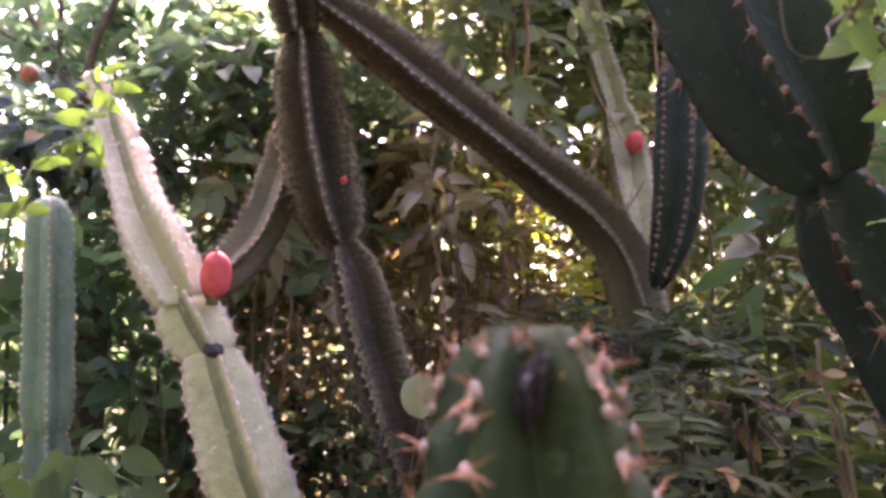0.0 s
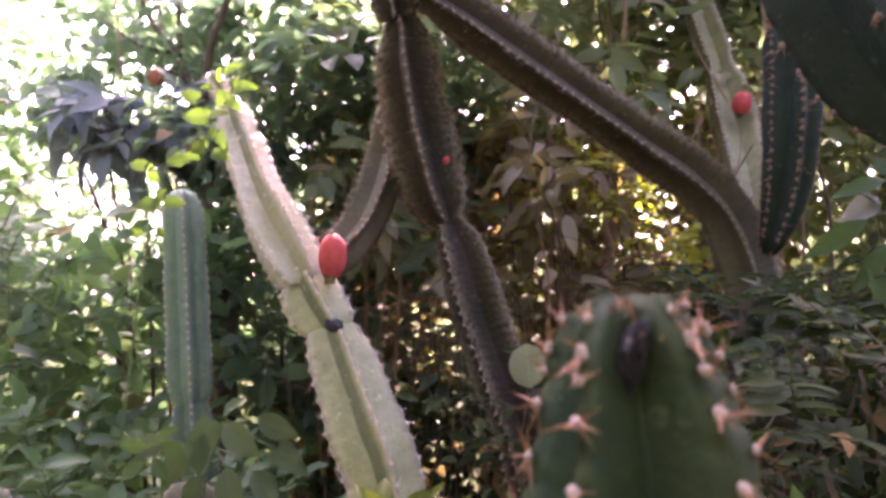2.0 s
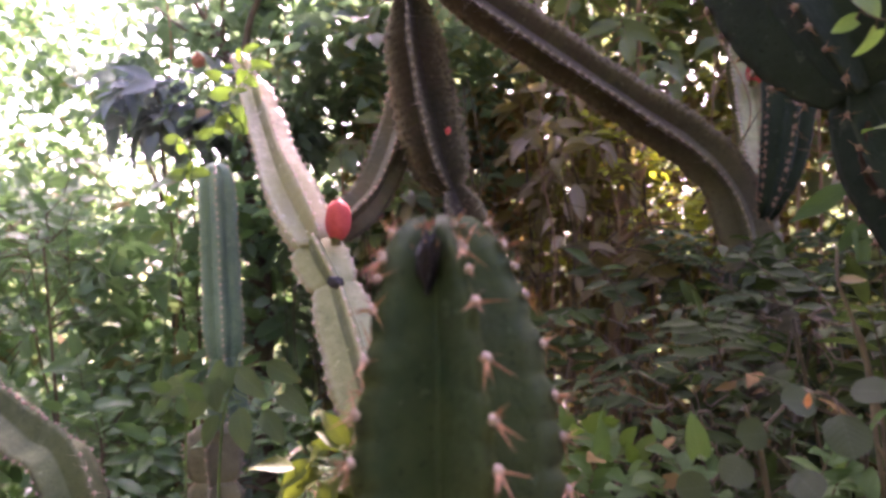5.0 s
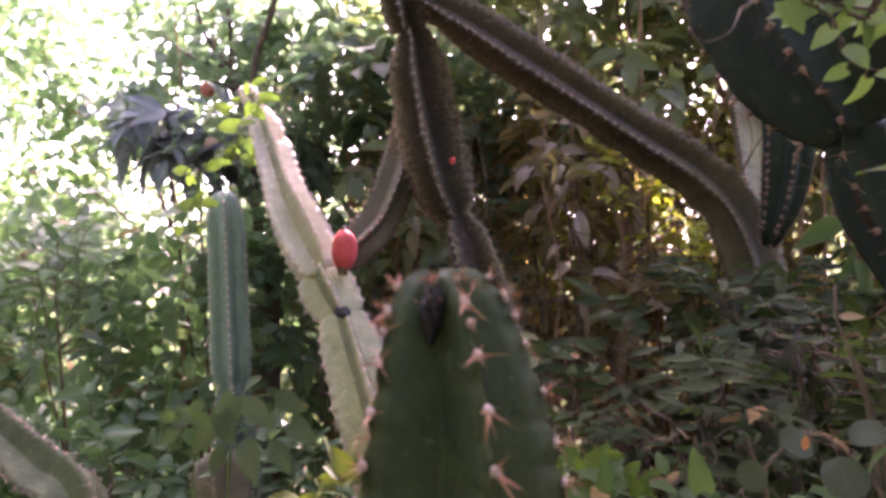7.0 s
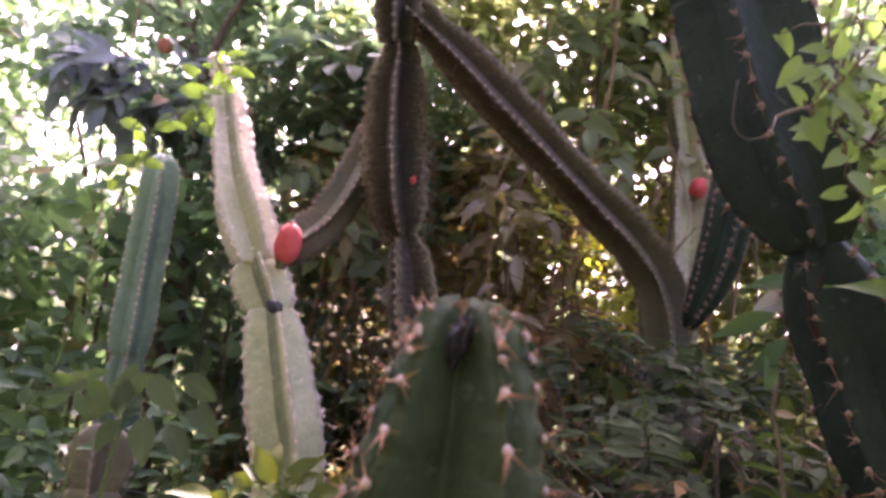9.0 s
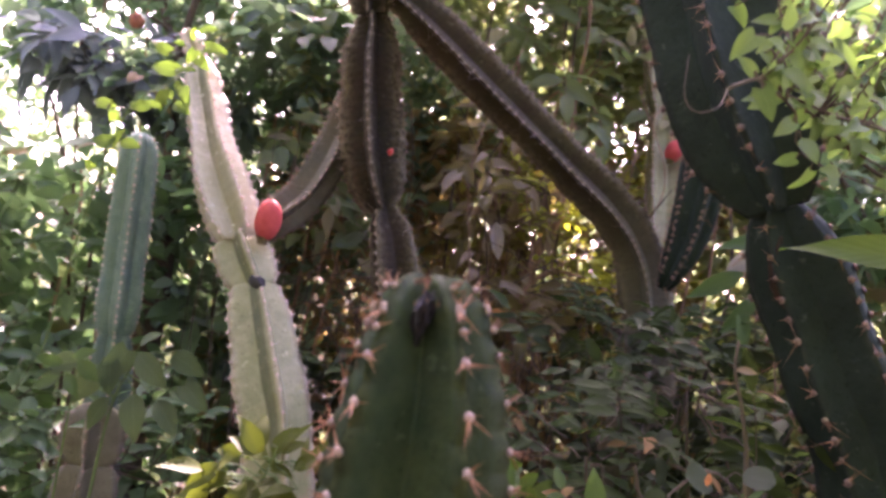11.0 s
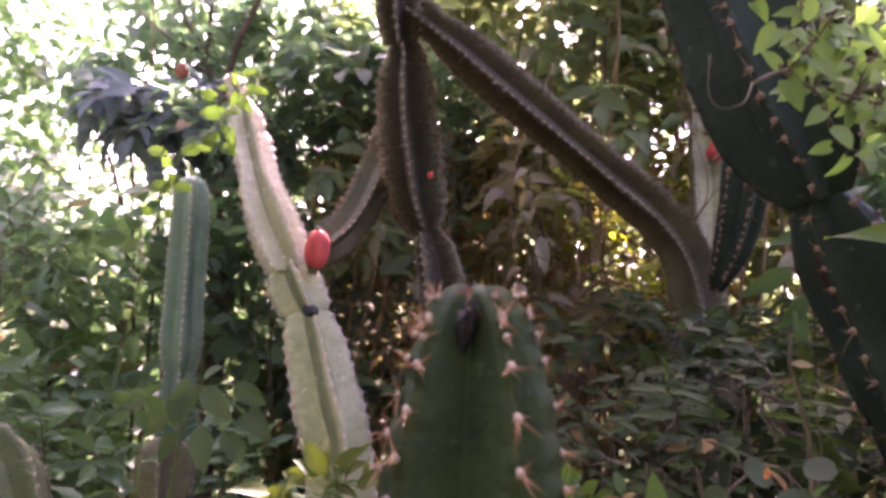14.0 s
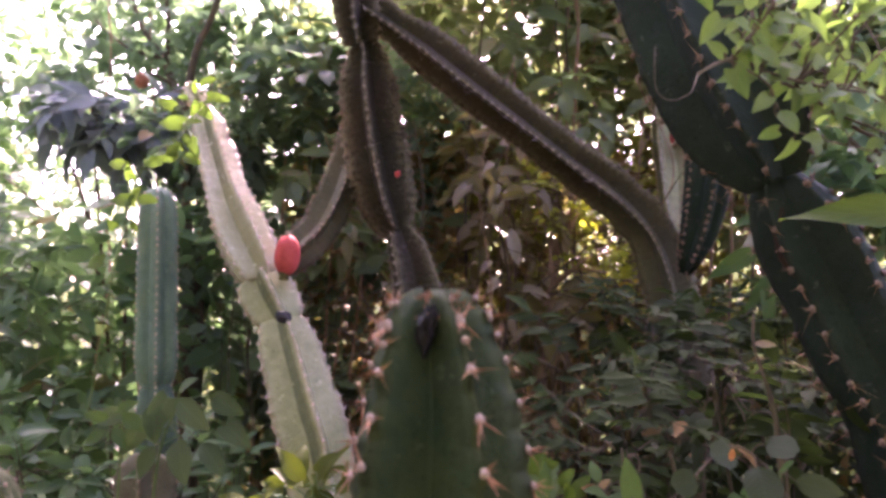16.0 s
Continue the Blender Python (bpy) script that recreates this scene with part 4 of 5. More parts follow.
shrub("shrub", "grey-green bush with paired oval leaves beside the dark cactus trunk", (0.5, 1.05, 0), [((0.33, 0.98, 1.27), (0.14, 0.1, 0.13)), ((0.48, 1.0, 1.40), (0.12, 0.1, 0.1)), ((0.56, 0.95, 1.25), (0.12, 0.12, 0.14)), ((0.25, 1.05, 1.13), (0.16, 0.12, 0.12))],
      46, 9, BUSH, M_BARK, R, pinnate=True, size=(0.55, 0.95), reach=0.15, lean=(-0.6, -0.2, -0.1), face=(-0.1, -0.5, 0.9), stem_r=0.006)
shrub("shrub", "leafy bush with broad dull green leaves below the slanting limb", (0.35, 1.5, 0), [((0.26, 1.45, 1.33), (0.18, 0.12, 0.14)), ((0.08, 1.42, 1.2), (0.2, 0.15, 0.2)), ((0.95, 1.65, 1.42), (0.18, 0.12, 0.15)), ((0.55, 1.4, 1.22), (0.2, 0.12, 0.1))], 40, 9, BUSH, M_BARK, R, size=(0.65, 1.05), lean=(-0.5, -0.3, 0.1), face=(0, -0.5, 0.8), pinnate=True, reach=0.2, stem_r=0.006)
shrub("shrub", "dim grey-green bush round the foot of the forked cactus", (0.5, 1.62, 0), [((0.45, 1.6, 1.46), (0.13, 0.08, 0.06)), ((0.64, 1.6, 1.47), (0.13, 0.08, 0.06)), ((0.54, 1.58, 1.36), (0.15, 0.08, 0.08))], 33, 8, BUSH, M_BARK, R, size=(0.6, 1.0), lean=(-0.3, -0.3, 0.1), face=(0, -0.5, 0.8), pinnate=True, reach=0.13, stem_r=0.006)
shrub("shrub", "low bush with fresh green leaves", (0.22, 0.85, 0), [((0.18, 0.85, 1.13), (0.1, 0.1, 0.07)), ((0.42, 0.72, 1.16), (0.14, 0.1, 0.07))], 34, 7, GREEN, M_BARK, R, reach=0.1, size=(0.5, 0.8), stem_r=0.005)
shrub("shrub", "green bush with pointed leaves beside the blue-green cactus", (-1.3, 1.45, 0), [((-1.3, 1.5, 1.02), (0.2, 0.15, 0.12)), ((-1.72, 1.65, 1.33), (0.32, 0.25, 0.28)), ((-0.85, 1.45, 0.93), (0.2, 0.12, 0.1)), ((-1.62, 1.6, 1.6), (0.22, 0.2, 0.2))],
      76, 8, LEAFY, M_BARK, R, size=(0.75, 1.35), reach=0.2, stem_r=0.008)


L_LARGE = leaf_mat("leaf_large", (0.060, 0.102, 0.048), (0.156, 0.198, 0.090), (0.288, 0.408, 0.120), own=True, dead=(0.30, 0.25, 0.17), dead_part=0.12, shine=0.35, rough=0.5, thin=0.5)
L_OLIVE = leaf_mat("leaf_olive", (0.078, 0.074, 0.036), (0.168, 0.150, 0.066), (0.360, 0.324, 0.084), own=True, dead=(0.30, 0.24, 0.18), dead_part=0.25, shine=0.2, thin=0.48)
LARGE = blades([(0.13, 0.06, "oval", 0.2, 0.25), (0.11, 0.06, "heart", 0.25, 0.3), (0.14, 0.05, "lance", 0.25, 0.4)], L_LARGE)
OLIVE = blades([(0.10, 0.05, "oval", 0.3, 0.35), (0.09, 0.05, "heart", 0.35, 0.4), (0.11, 0.035, "lance", 0.5, 0.5)], L_OLIVE)
shrub("small_tree", "small tree with large dim green leaves behind the slanting limb", (0.5, 2.6, 0), [((0.25, 2.3, 2.32), (0.28, 0.12, 0.22)), ((0.0, 2.3, 2.6), (0.3, 0.12, 0.2)), ((0.55, 2.75, 2.8), (0.35, 0.12, 0.22)), ((1.1, 2.75, 2.4), (0.25, 0.12, 0.28))],
      64, 6, LARGE, M_BARK_BROWN, R, lean=(-0.2, -0.3, -0.2), face=(0, -0.6, 0.8), size=(0.6, 1.15), reach=0.24, category="tree", stem_r=0.008)
shrub("small_tree", "small tree with large bluish dim leaves beside the hanging joint", (-0.75, 2.3, 0), [((-0.62, 2.2, 2.0), (0.2, 0.1, 0.22)), ((-0.85, 2.25, 2.35), (0.28, 0.1, 0.2)), ((-0.45, 2.25, 2.45), (0.22, 0.1, 0.2)), ((-0.55, 2.2, 1.72), (0.18, 0.1, 0.15))],
      46, 6, LARGE, M_BARK_BROWN, R, lean=(0.1, -0.3, -0.2), face=(0, -0.6, 0.8), size=(0.55, 1.05), reach=0.22, category="tree", stem_r=0.008)
shrub("shrub", "withering olive brown bush with curled leaves", (0.05, 2.1, 0), [((0.02, 2.05, 1.85), (0.18, 0.08, 0.2)), ((-0.02, 2.05, 1.55), (0.2, 0.08, 0.18)), ((0.22, 2.1, 1.52), (0.14, 0.08, 0.16)), ((0.1, 2.08, 2.05), (0.2, 0.08, 0.15))],
      42, 6, OLIVE, M_BARK_BROWN, R, lean=(0, -0.2, -0.6), face=(0, -0.8, 0.5), size=(0.55, 1.0), reach=0.17, stem_r=0.005)
# Tone lightened and blued to paint the glare haze over this tuft.
DUSKY = blades([(0.13, 0.055, "oval", 0.2, 0.3), (0.14, 0.05, "lance", 0.25, 0.4)], leaf_mat("leaf_dusky", (0.10, 0.14, 0.15), (0.19, 0.235, 0.24), (0.18, 0.26, 0.24), own=True, dead_part=0.0, shine=0.1, rough=0.7, thin=0.25))
shrub("small_tree", "dark bluish tuft of drooping leaves against the bright sky", (-1.45, 2.15, 0), [((-1.56, 2.05, 2.22), (0.14, 0.08, 0.08)), ((-1.40, 2.05, 2.16), (0.12, 0.08, 0.07))], 24, 7, DUSKY, M_BARK, R, lean=(-0.3, -0.2, -0.7), face=(0, -0.5, 0.9), size=(0.7, 1.2), reach=0.16, category="tree", stem_r=0.009)


def vine(name, label, line, leaves, meshes, bark, rng, radius=0.0025, category="vine", face=(0.2, -1.0, 0.35), twigs=()):
    """A thin climbing stem with every leaf a part. line: its course; leaves: (place, way, size)."""
    base = np.array(line[0], float)
    rng = np.random.default_rng(len(label) + 100 * len(leaves))
    top = thing(name, label, category, at=tuple(base))
    v, f = tube([(*np.array(p), radius * (1 - 0.5 * i / len(line))) for i, p in enumerate(line)], 6, 0.02)
    part("stem", mesh_of("stem", v - base, f, bark), top)
    for q in twigs:
        v, f = tube([(*np.array(p), radius * (0.6 - 0.35 * i / len(q))) for i, p in enumerate(q)], 5, 0.02)
        part("twig", mesh_of("twig", v - base, f, bark), top)
    dense = np.vstack([spline(q, 0.01) for q in (line, *twigs)])
    for at, way, size in leaves:
        at, way = np.array(at, float), unit(way)
        near = dense[np.argmin(np.linalg.norm(dense - at, axis=1))]
        v, f = tube([(*near, radius * 0.5), (*((near + at) / 2 + np.array([0, 0, 0.006])), radius * 0.4), (*at, radius * 0.35)], 4, 0.02)
        part("leaf_stalk", mesh_of("leaf_stalk", v - base, f, bark), top)
        up = unit(np.array(face) + rng.normal(size=3) * 0.22)
        part("leaf", meshes[rng.integers(len(meshes))], top, m=leaf_matrix(at - base, way, up, size))
    return top


def along_leaves(line, count, rng, size=(0.7, 1.1), off=0.03, way=(0, 0, -0.2)):
    d = spline(line, 0.01)
    out = []
    for k in range(count):
        p = d[int((k + rng.uniform(0.1, 0.9)) / count * (len(d) - 1))]
        w = rng.normal(size=3) * 0.7 + np.array(way)
        out.append((p + unit(w) * off, w, rng.uniform(*size)))
    return out


M_GREENSTEM = plain("green_stem", (0.14, 0.22, 0.06), (0.09, 0.14, 0.05), 40, 0.6)

# climber over the tip of the pale cactus
vine("climbing_vine", "lime-green climber with small leaves over the cactus tip",
     [(-1.02, 1.42, 1.2), (-0.93, 1.38, 1.6), (-0.86, 1.37, 1.84), (-0.76, 1.40, 1.95), (-0.70, 1.41, 2.03), (-0.66, 1.40, 2.1)],
     [((-0.70, 1.36, 2.055), (0.9, -0.2, 0.35), 1.00), ((-0.675, 1.36, 2.02), (1, -0.1, -0.05), 1.06), ((-0.70, 1.36, 2.01), (-0.2, -0.3, -0.8), 0.75), ((-0.745, 1.36, 1.955), (-1, -0.2, 0.1), 1.19),
      ((-0.735, 1.36, 1.955), (0.9, -0.2, 0.15), 0.88), ((-0.715, 1.36, 1.92), (0.3, -0.4, -0.6), 1.12), ((-0.73, 1.35, 1.87), (0.9, -0.3, -0.35), 1.12), ((-0.72, 1.36, 1.905), (0.8, -0.2, -0.9), 0.88),
      ((-0.86, 1.36, 1.76), (1, -0.2, -0.05), 1.12), ((-0.88, 1.36, 1.755), (-1, -0.2, 0.1), 1.12), ((-0.91, 1.36, 1.85), (-1, 0, 0.25), 0.88), ((-0.96, 1.37, 1.60), (-1, 0, -0.2), 1.12), ((-0.77, 1.36, 2.0), (-0.8, -0.2, 0.4), 0.9), ((-0.75, 1.36, 1.9), (-0.6, -0.3, -0.6), 0.9), ((-0.8, 1.36, 1.86), (-0.9, -0.2, -0.2), 0.9), ((-0.69, 1.36, 1.99), (0.7, -0.3, -0.5), 0.85)] + along_leaves([(-0.93, 1.38, 1.66), (-0.86, 1.37, 1.84), (-0.76, 1.38, 1.95), (-0.70, 1.37, 2.03), (-0.66, 1.38, 2.1)], 16, np.random.default_rng(9), (0.5, 0.8), 0.03, (0.2, -0.3, -0.1)), LIME_SMALL, M_GREENSTEM, R)

VINE = blades([(0.07, 0.042, "heart", 0.15, 0.2), (0.062, 0.034, "oval", 0.2, 0.25), (0.055, 0.04, "heart", 0.3, 0.35)], L_VINE)
# climber hanging close by the thick dark trunk
rv = [(0.86, 0.76, 1.3), (0.72, 0.76, 1.66), (0.604, 0.74, 1.753), (0.538, 0.68, 1.775), (0.478, 0.62, 1.782), (0.429, 0.56, 1.786), (0.394, 0.52, 1.767), (0.374, 0.5, 1.751)]
RV = np.random.default_rng(77)
rleaves = [((0.41, 0.56, 1.833), (-0.7, -0.1, -0.75), 0.62), ((0.42, 0.55, 1.811), (0.55, -0.1, -0.7), 0.5), ((0.544, 0.7, 1.808), (-0.9, -0.1, -0.3), 0.8), ((0.393, 0.6, 1.882), (0.65, 0.0, -0.7), 0.5), ((0.511, 0.62, 1.852), (0.8, -0.1, -0.5), 0.8),
           ((0.47, 0.6, 1.80), (0.2, -0.2, 0.9), 0.7), ((0.50, 0.66, 1.79), (0.6, -0.2, 0.7), 0.7)]
rtwigs = []
for k in range(24):
    p = np.array(rv[1 + k % 5]) * 0.6 + np.array(rv[2 + k % 5]) * 0.4
    w = unit(np.array([0.35 + 0.3 * RV.normal(), 0.25 * RV.normal(), 1.0 if k % 4 else -0.2]))
    rtwigs.append([p, p + 0.06 * w + RV.normal(size=3) * 0.008, p + 0.13 * w + RV.normal(size=3) * 0.015, p + (0.17 + 0.08 * RV.uniform()) * w + RV.normal(size=3) * 0.02])
    rleaves += along_leaves(rtwigs[-1], 11, RV, (0.28, 0.58), 0.010, (-0.2, -0.2, -0.45))
vine("climbing_vine", "bright green climber with heart-shaped leaves in front of the dark trunk", rv, rleaves, VINE, M_BARK, R, 0.003, twigs=rtwigs)
BLADE = blades([(0.21, 0.045, "lance", 0.15, 0.08)], L_LIME)
vine("sapling", "sapling with one long bright green blade-like leaf", [(0.95, 0.72, 0.0), (0.93, 0.71, 0.9), (0.86, 0.70, 1.45), (0.76, 0.70, 1.63), (0.74, 0.70, 1.64)], [((0.715, 0.695, 1.635), (-1, -0.05, -0.02), 1.0)], BLADE, M_GREENSTEM, R, 0.004, "sapling")

# lime leaves low beside the near cactus
SOFT = blades([(0.076, 0.036, "oval", 0.2, 0.3), (0.08, 0.033, "lance", 0.25, 0.35), (0.06, 0.04, "heart", 0.2, 0.3)], leaf_mat("leaf_soft_lime", (0.045, 0.067, 0.010), (0.085, 0.108, 0.015), (0.105, 0.15, 0.013), dead_part=0.0, own=True, shine=0.2))
lv = [(-0.2, 0.82, 0.0), (-0.19, 0.82, 0.8), (-0.17, 0.80, 1.12), (-0.14, 0.79, 1.22)]
vine("seedling", "yellow-green seedling with soft lobed leaves", lv,
     [((-0.20, 0.77, 1.215), (-0.75, -0.35, -0.45), 0.95), ((-0.12, 0.78, 1.225), (0.2, -0.3, 0.9), 1.0), ((-0.10, 0.78, 1.225), (0.75, -0.3, 0.55), 0.9), ((-0.15, 0.78, 1.23), (-0.5, -0.2, 0.8), 0.9), ((-0.16, 0.76, 1.20), (-0.2, -0.6, -0.7), 1.1), ((-0.11, 0.76, 1.20), (0.5, -0.5, -0.6), 1.1),
      ((-0.21, 0.79, 1.175), (-0.9, -0.2, -0.2), 1.0), ((-0.09, 0.79, 1.17), (0.85, -0.4, -0.1), 1.0), ((-0.15, 0.79, 1.16), (-0.2, -0.8, -0.3), 1.0), ((-0.13, 0.78, 1.25), (0.5, -0.2, 0.7), 0.75)] + along_leaves([(-0.23, 0.79, 1.18), (-0.15, 0.79, 1.22), (-0.06, 0.79, 1.19)], 24, np.random.default_rng(19), (0.5, 0.9), 0.03, (0, -0.4, 0.3)), SOFT, M_GREENSTEM, R, 0.003, "seedling", face=(-0.2, -0.7, 0.7))
lv = [(0.17, 0.92, 0.0), (0.17, 0.92, 0.9), (0.16, 0.9, 1.24)]
vine("seedling", "fresh green seedling with crowded rounded leaves", lv,
     [((0.14, 0.89, 1.24), (-0.8, -0.3, 0.2), 0.8), ((0.18, 0.89, 1.245), (0.8, -0.2, 0.3), 0.9)] + along_leaves([(0.08, 0.9, 1.18), (0.14, 0.89, 1.22), (0.2, 0.89, 1.21), (0.26, 0.88, 1.18)], 26, np.random.default_rng(15), (0.5, 0.85), 0.03, (0.1, -0.5, 0.1)),
     LIME_SMALL, M_GREENSTEM, R, 0.003, "seedling")

# round-leaved creeper low in front
L_ROUND = leaf_mat("leaf_round", (0.031, 0.048, 0.024), (0.058, 0.079, 0.041), (0.067, 0.115, 0.034), own=True, dead_part=0.0, shine=0.2)
ROUND = blades([(0.038, 0.036, "round", 0.08, 0.1), (0.034, 0.033, "round", 0.08, 0.1), (0.045, 0.026, "oval", 0.1, 0.2)], L_ROUND)
cv = [(0.55, 0.62, 0.0), (0.54, 0.61, 0.9), (0.50, 0.60, 1.25), (0.43, 0.58, 1.36), (0.38, 0.57, 1.33), (0.33, 0.58, 1.27)]
vine("creeper", "creeper with smooth rounded green leaves, one with an orange spot", cv,
     [((0.42, 0.565, 1.355), (-0.7, -0.5, 0.1), 0.9), ((0.45, 0.565, 1.365), (0.7, -0.4, 0.1), 0.95), ((0.44, 0.56, 1.345), (0.1, -0.6, -0.7), 1.1), ((0.48, 0.57, 1.33), (0.8, -0.4, -0.1), 1.0), ((0.38, 0.56, 1.325), (-0.8, -0.4, 0.0), 0.9),
      ((0.36, 0.56, 1.30), (-0.5, -0.6, -0.4), 1.0), ((0.40, 0.56, 1.29), (0.4, -0.7, -0.3), 1.0), ((0.50, 0.58, 1.29), (0.7, -0.5, -0.4), 1.0), ((0.33, 0.57, 1.27), (-0.9, -0.2, -0.1), 1.0)], ROUND, M_BARK, R, 0.002, "creeper")

L_SILVER = leaf_mat("leaf_silver", (0.27, 0.28, 0.26), (0.33, 0.33, 0.30), (0.3, 0.33, 0.26), dead_part=0.0, own=True, rough=0.5)
L_MOON = leaf_mat("leaf_moon", (0.27, 0.32, 0.19), (0.36, 0.40, 0.26), (0.3, 0.4, 0.2), dead_part=0.0, own=True, rough=0.5)
# pale round leaf by the base of the dark joint
ob = vine("creeper", "pale silvery round leaf on a thin stem", [(-0.1, 1.53, 0.0), (-0.09, 1.52, 0.9), (-0.03, 1.5, 1.33)], [((-0.035, 1.49, 1.405), (0.1, -0.25, -1), 1.0)],
          blades([(0.10, 0.085, "round", 0.1, 0.05)], L_MOON), M_BARK, R, 0.003, "creeper")

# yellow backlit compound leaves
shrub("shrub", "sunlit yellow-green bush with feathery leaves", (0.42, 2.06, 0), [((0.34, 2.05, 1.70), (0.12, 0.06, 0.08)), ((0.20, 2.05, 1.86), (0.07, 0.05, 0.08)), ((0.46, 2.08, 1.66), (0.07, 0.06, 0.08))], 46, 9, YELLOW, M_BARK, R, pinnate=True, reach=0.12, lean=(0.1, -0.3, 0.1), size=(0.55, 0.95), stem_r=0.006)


L_DRYWHITE = leaf_mat("leaf_dry_white", (0.435, 0.413, 0.375), (0.510, 0.480, 0.435), (0.375, 0.360, 0.315), dead_part=0.0, own=True, rough=0.8)


# dry branches and hanging dead leaves
def dry_branch(name, label, limbs, material, at):
    top = thing(name, label, "branch", at=at)
    o = np.array(at, float)
    for line in limbs:
        v, f = tube([(*(np.array(p[:3]) - o), p[3]) for p in line], 8, 0.03)
        part("limb", mesh_of("limb", v, f, material), top)
    return top


dry_branch("forked_branch", "forked brown bare branch rising from the thicket", [
    [(0.10, 2.2, 0.0, 0.03), (0.12, 2.2, 0.8, 0.027), (0.147, 2.2, 1.379, 0.024), (0.18, 2.2, 1.62, 0.022), (0.225, 2.2, 1.76, 0.024), (0.285, 2.2, 1.90, 0.017), (0.36, 2.22, 2.1, 0.01)],
    [(0.215, 2.2, 1.74, 0.016), (0.205, 2.19, 1.85, 0.012), (0.17, 2.18, 2.0, 0.008)], [(0.165, 2.2, 1.55, 0.012), (0.26, 2.16, 1.62, 0.008), (0.4, 2.12, 1.6, 0.005)]], M_BARK_BROWN, (0.1, 2.2, 0.0))
for k, (base, label) in enumerate((((0.02, 1.98, 0.0), "hanging dry pale leaves on a withered climber"), ((0.2, 2.05, 0.0), "withered climber with curled grey-brown leaves"))):
    x, y, _ = base
    line = [base, (x - 0.05, y, 0.9), (x + 0.03, y - 0.02, 1.5), (x - 0.02, y - 0.02, 1.9), (x + 0.08, y, 2.1)]
    vine("withered_climber", label, line, along_leaves(line[2:], 10, R, (0.5, 0.85), 0.04, (0, -0.2, -0.9)), DEAD, M_BARK, R, 0.004, "climber")
vine("withered_climber", "dry whitish leaf hanging from a thin stem", [(0.09, 1.93, 0.0), (0.08, 1.95, 1.0), (0.05, 1.95, 1.74)], [((0.058, 1.94, 1.74), (0.2, -0.1, -1), 1.2)], blades([(0.1, 0.036, "oval", 0.45, 0.2)], L_DRYWHITE), M_BARK, R, 0.003, "climber")
vine("withered_climber", "pale curled dry leaf beside the dark trunk", [(0.80, 1.62, 0.0), (0.78, 1.62, 1.2), (0.745, 1.6, 1.71)], [((0.745, 1.59, 1.705), (-0.85, -0.2, -0.55), 1.0)], blades([(0.085, 0.055, "oval", 0.5, 0.4)], L_SILVER), M_BARK, R, 0.003, "climber")
vine("dry_climber", "thin bare brown stem rising through the bush by the trunk", [(0.56, 0.8, 0.0), (0.55, 0.8, 0.9), (0.527, 0.8, 1.31), (0.52, 0.8, 1.369), (0.51, 0.8, 1.414), (0.497, 0.8, 1.459), (0.50, 0.81, 1.50)], [((0.497, 0.8, 1.46), (0.9, -0.2, 0.05), 0.28)], DEAD, M_BARK, R, 0.0035, "climber")
vine("broad_leaved_plant", "sapling with long glossy arching green leaves by the forked cactus", [(0.86, 1.6, 0.0), (0.84, 1.58, 1.0), (0.79, 1.55, 1.5), (0.75, 1.54, 1.66)],
     [((0.705, 1.54, 1.655), (-0.85, -0.1, -0.5), 0.82), ((0.74, 1.53, 1.735), (-0.95, -0.1, -0.15), 0.65), ((0.735, 1.53, 1.6), (-0.6, -0.3, -0.75), 0.7), ((0.78, 1.53, 1.62), (0.7, -0.3, -0.4), 0.8), ((0.77, 1.53, 1.68), (0.6, -0.2, 0.4), 0.7), ((0.70, 1.53, 1.57), (0.1, -0.4, -0.9), 0.7)],
     blades([(0.19, 0.058, "lance", 0.2, 0.22), (0.17, 0.06, "oval", 0.2, 0.3)], L_GREEN), M_BARK, R, 0.003, "sapling")


# ---- trees ----
def tree(label, base, limbs, crown, count, seed, material=L_FAR, bark=M_BARK):
    """limbs: lines of (x, y, z, r), the first the trunk; crown: (centre, half sizes)."""
    top = thing("tree", label, "tree", at=base)
    o = np.array(base, float)
    rng = np.random.default_rng(seed)
    for i, line in enumerate(limbs):
        v, f = tube([(*(np.array(p[:3]) - o), p[3]) for p in line], 10 if i == 0 else 7, 0.06, 0.04, rng)
        part("trunk" if i == 0 else "limb", mesh_of("trunk" if i == 0 else "limb", v, f, bark), top)
    P = []
    for c, h in crown:
        d = rng.normal(size=(count // len(crown), 3))
        d /= np.linalg.norm(d, axis=1)[:, None]
        P.append(np.array(c) - o + d * np.array(h) * rng.uniform(0.3, 1.0, (len(d), 1)) ** 0.6)
    P = np.vstack(P)
    clump = np.array([noise.noise(Vector((q + o) * 3.1)) for q in P])
    P = P[(clump > rng.uniform(-0.5, 0.25, len(P))) & off_lane(P + o)]
    n = len(P)
    a = rng.uniform(0, 6.28, n)
    scatter("crown", top, FAR, P, np.column_stack([np.cos(a), np.sin(a), rng.normal(-0.3, 0.4, n)]), rng.normal(size=(n, 3)) * 0.5 + (0, -0.3, 1), rng.uniform(0.6, 1.15, n), material, rng)
    return top


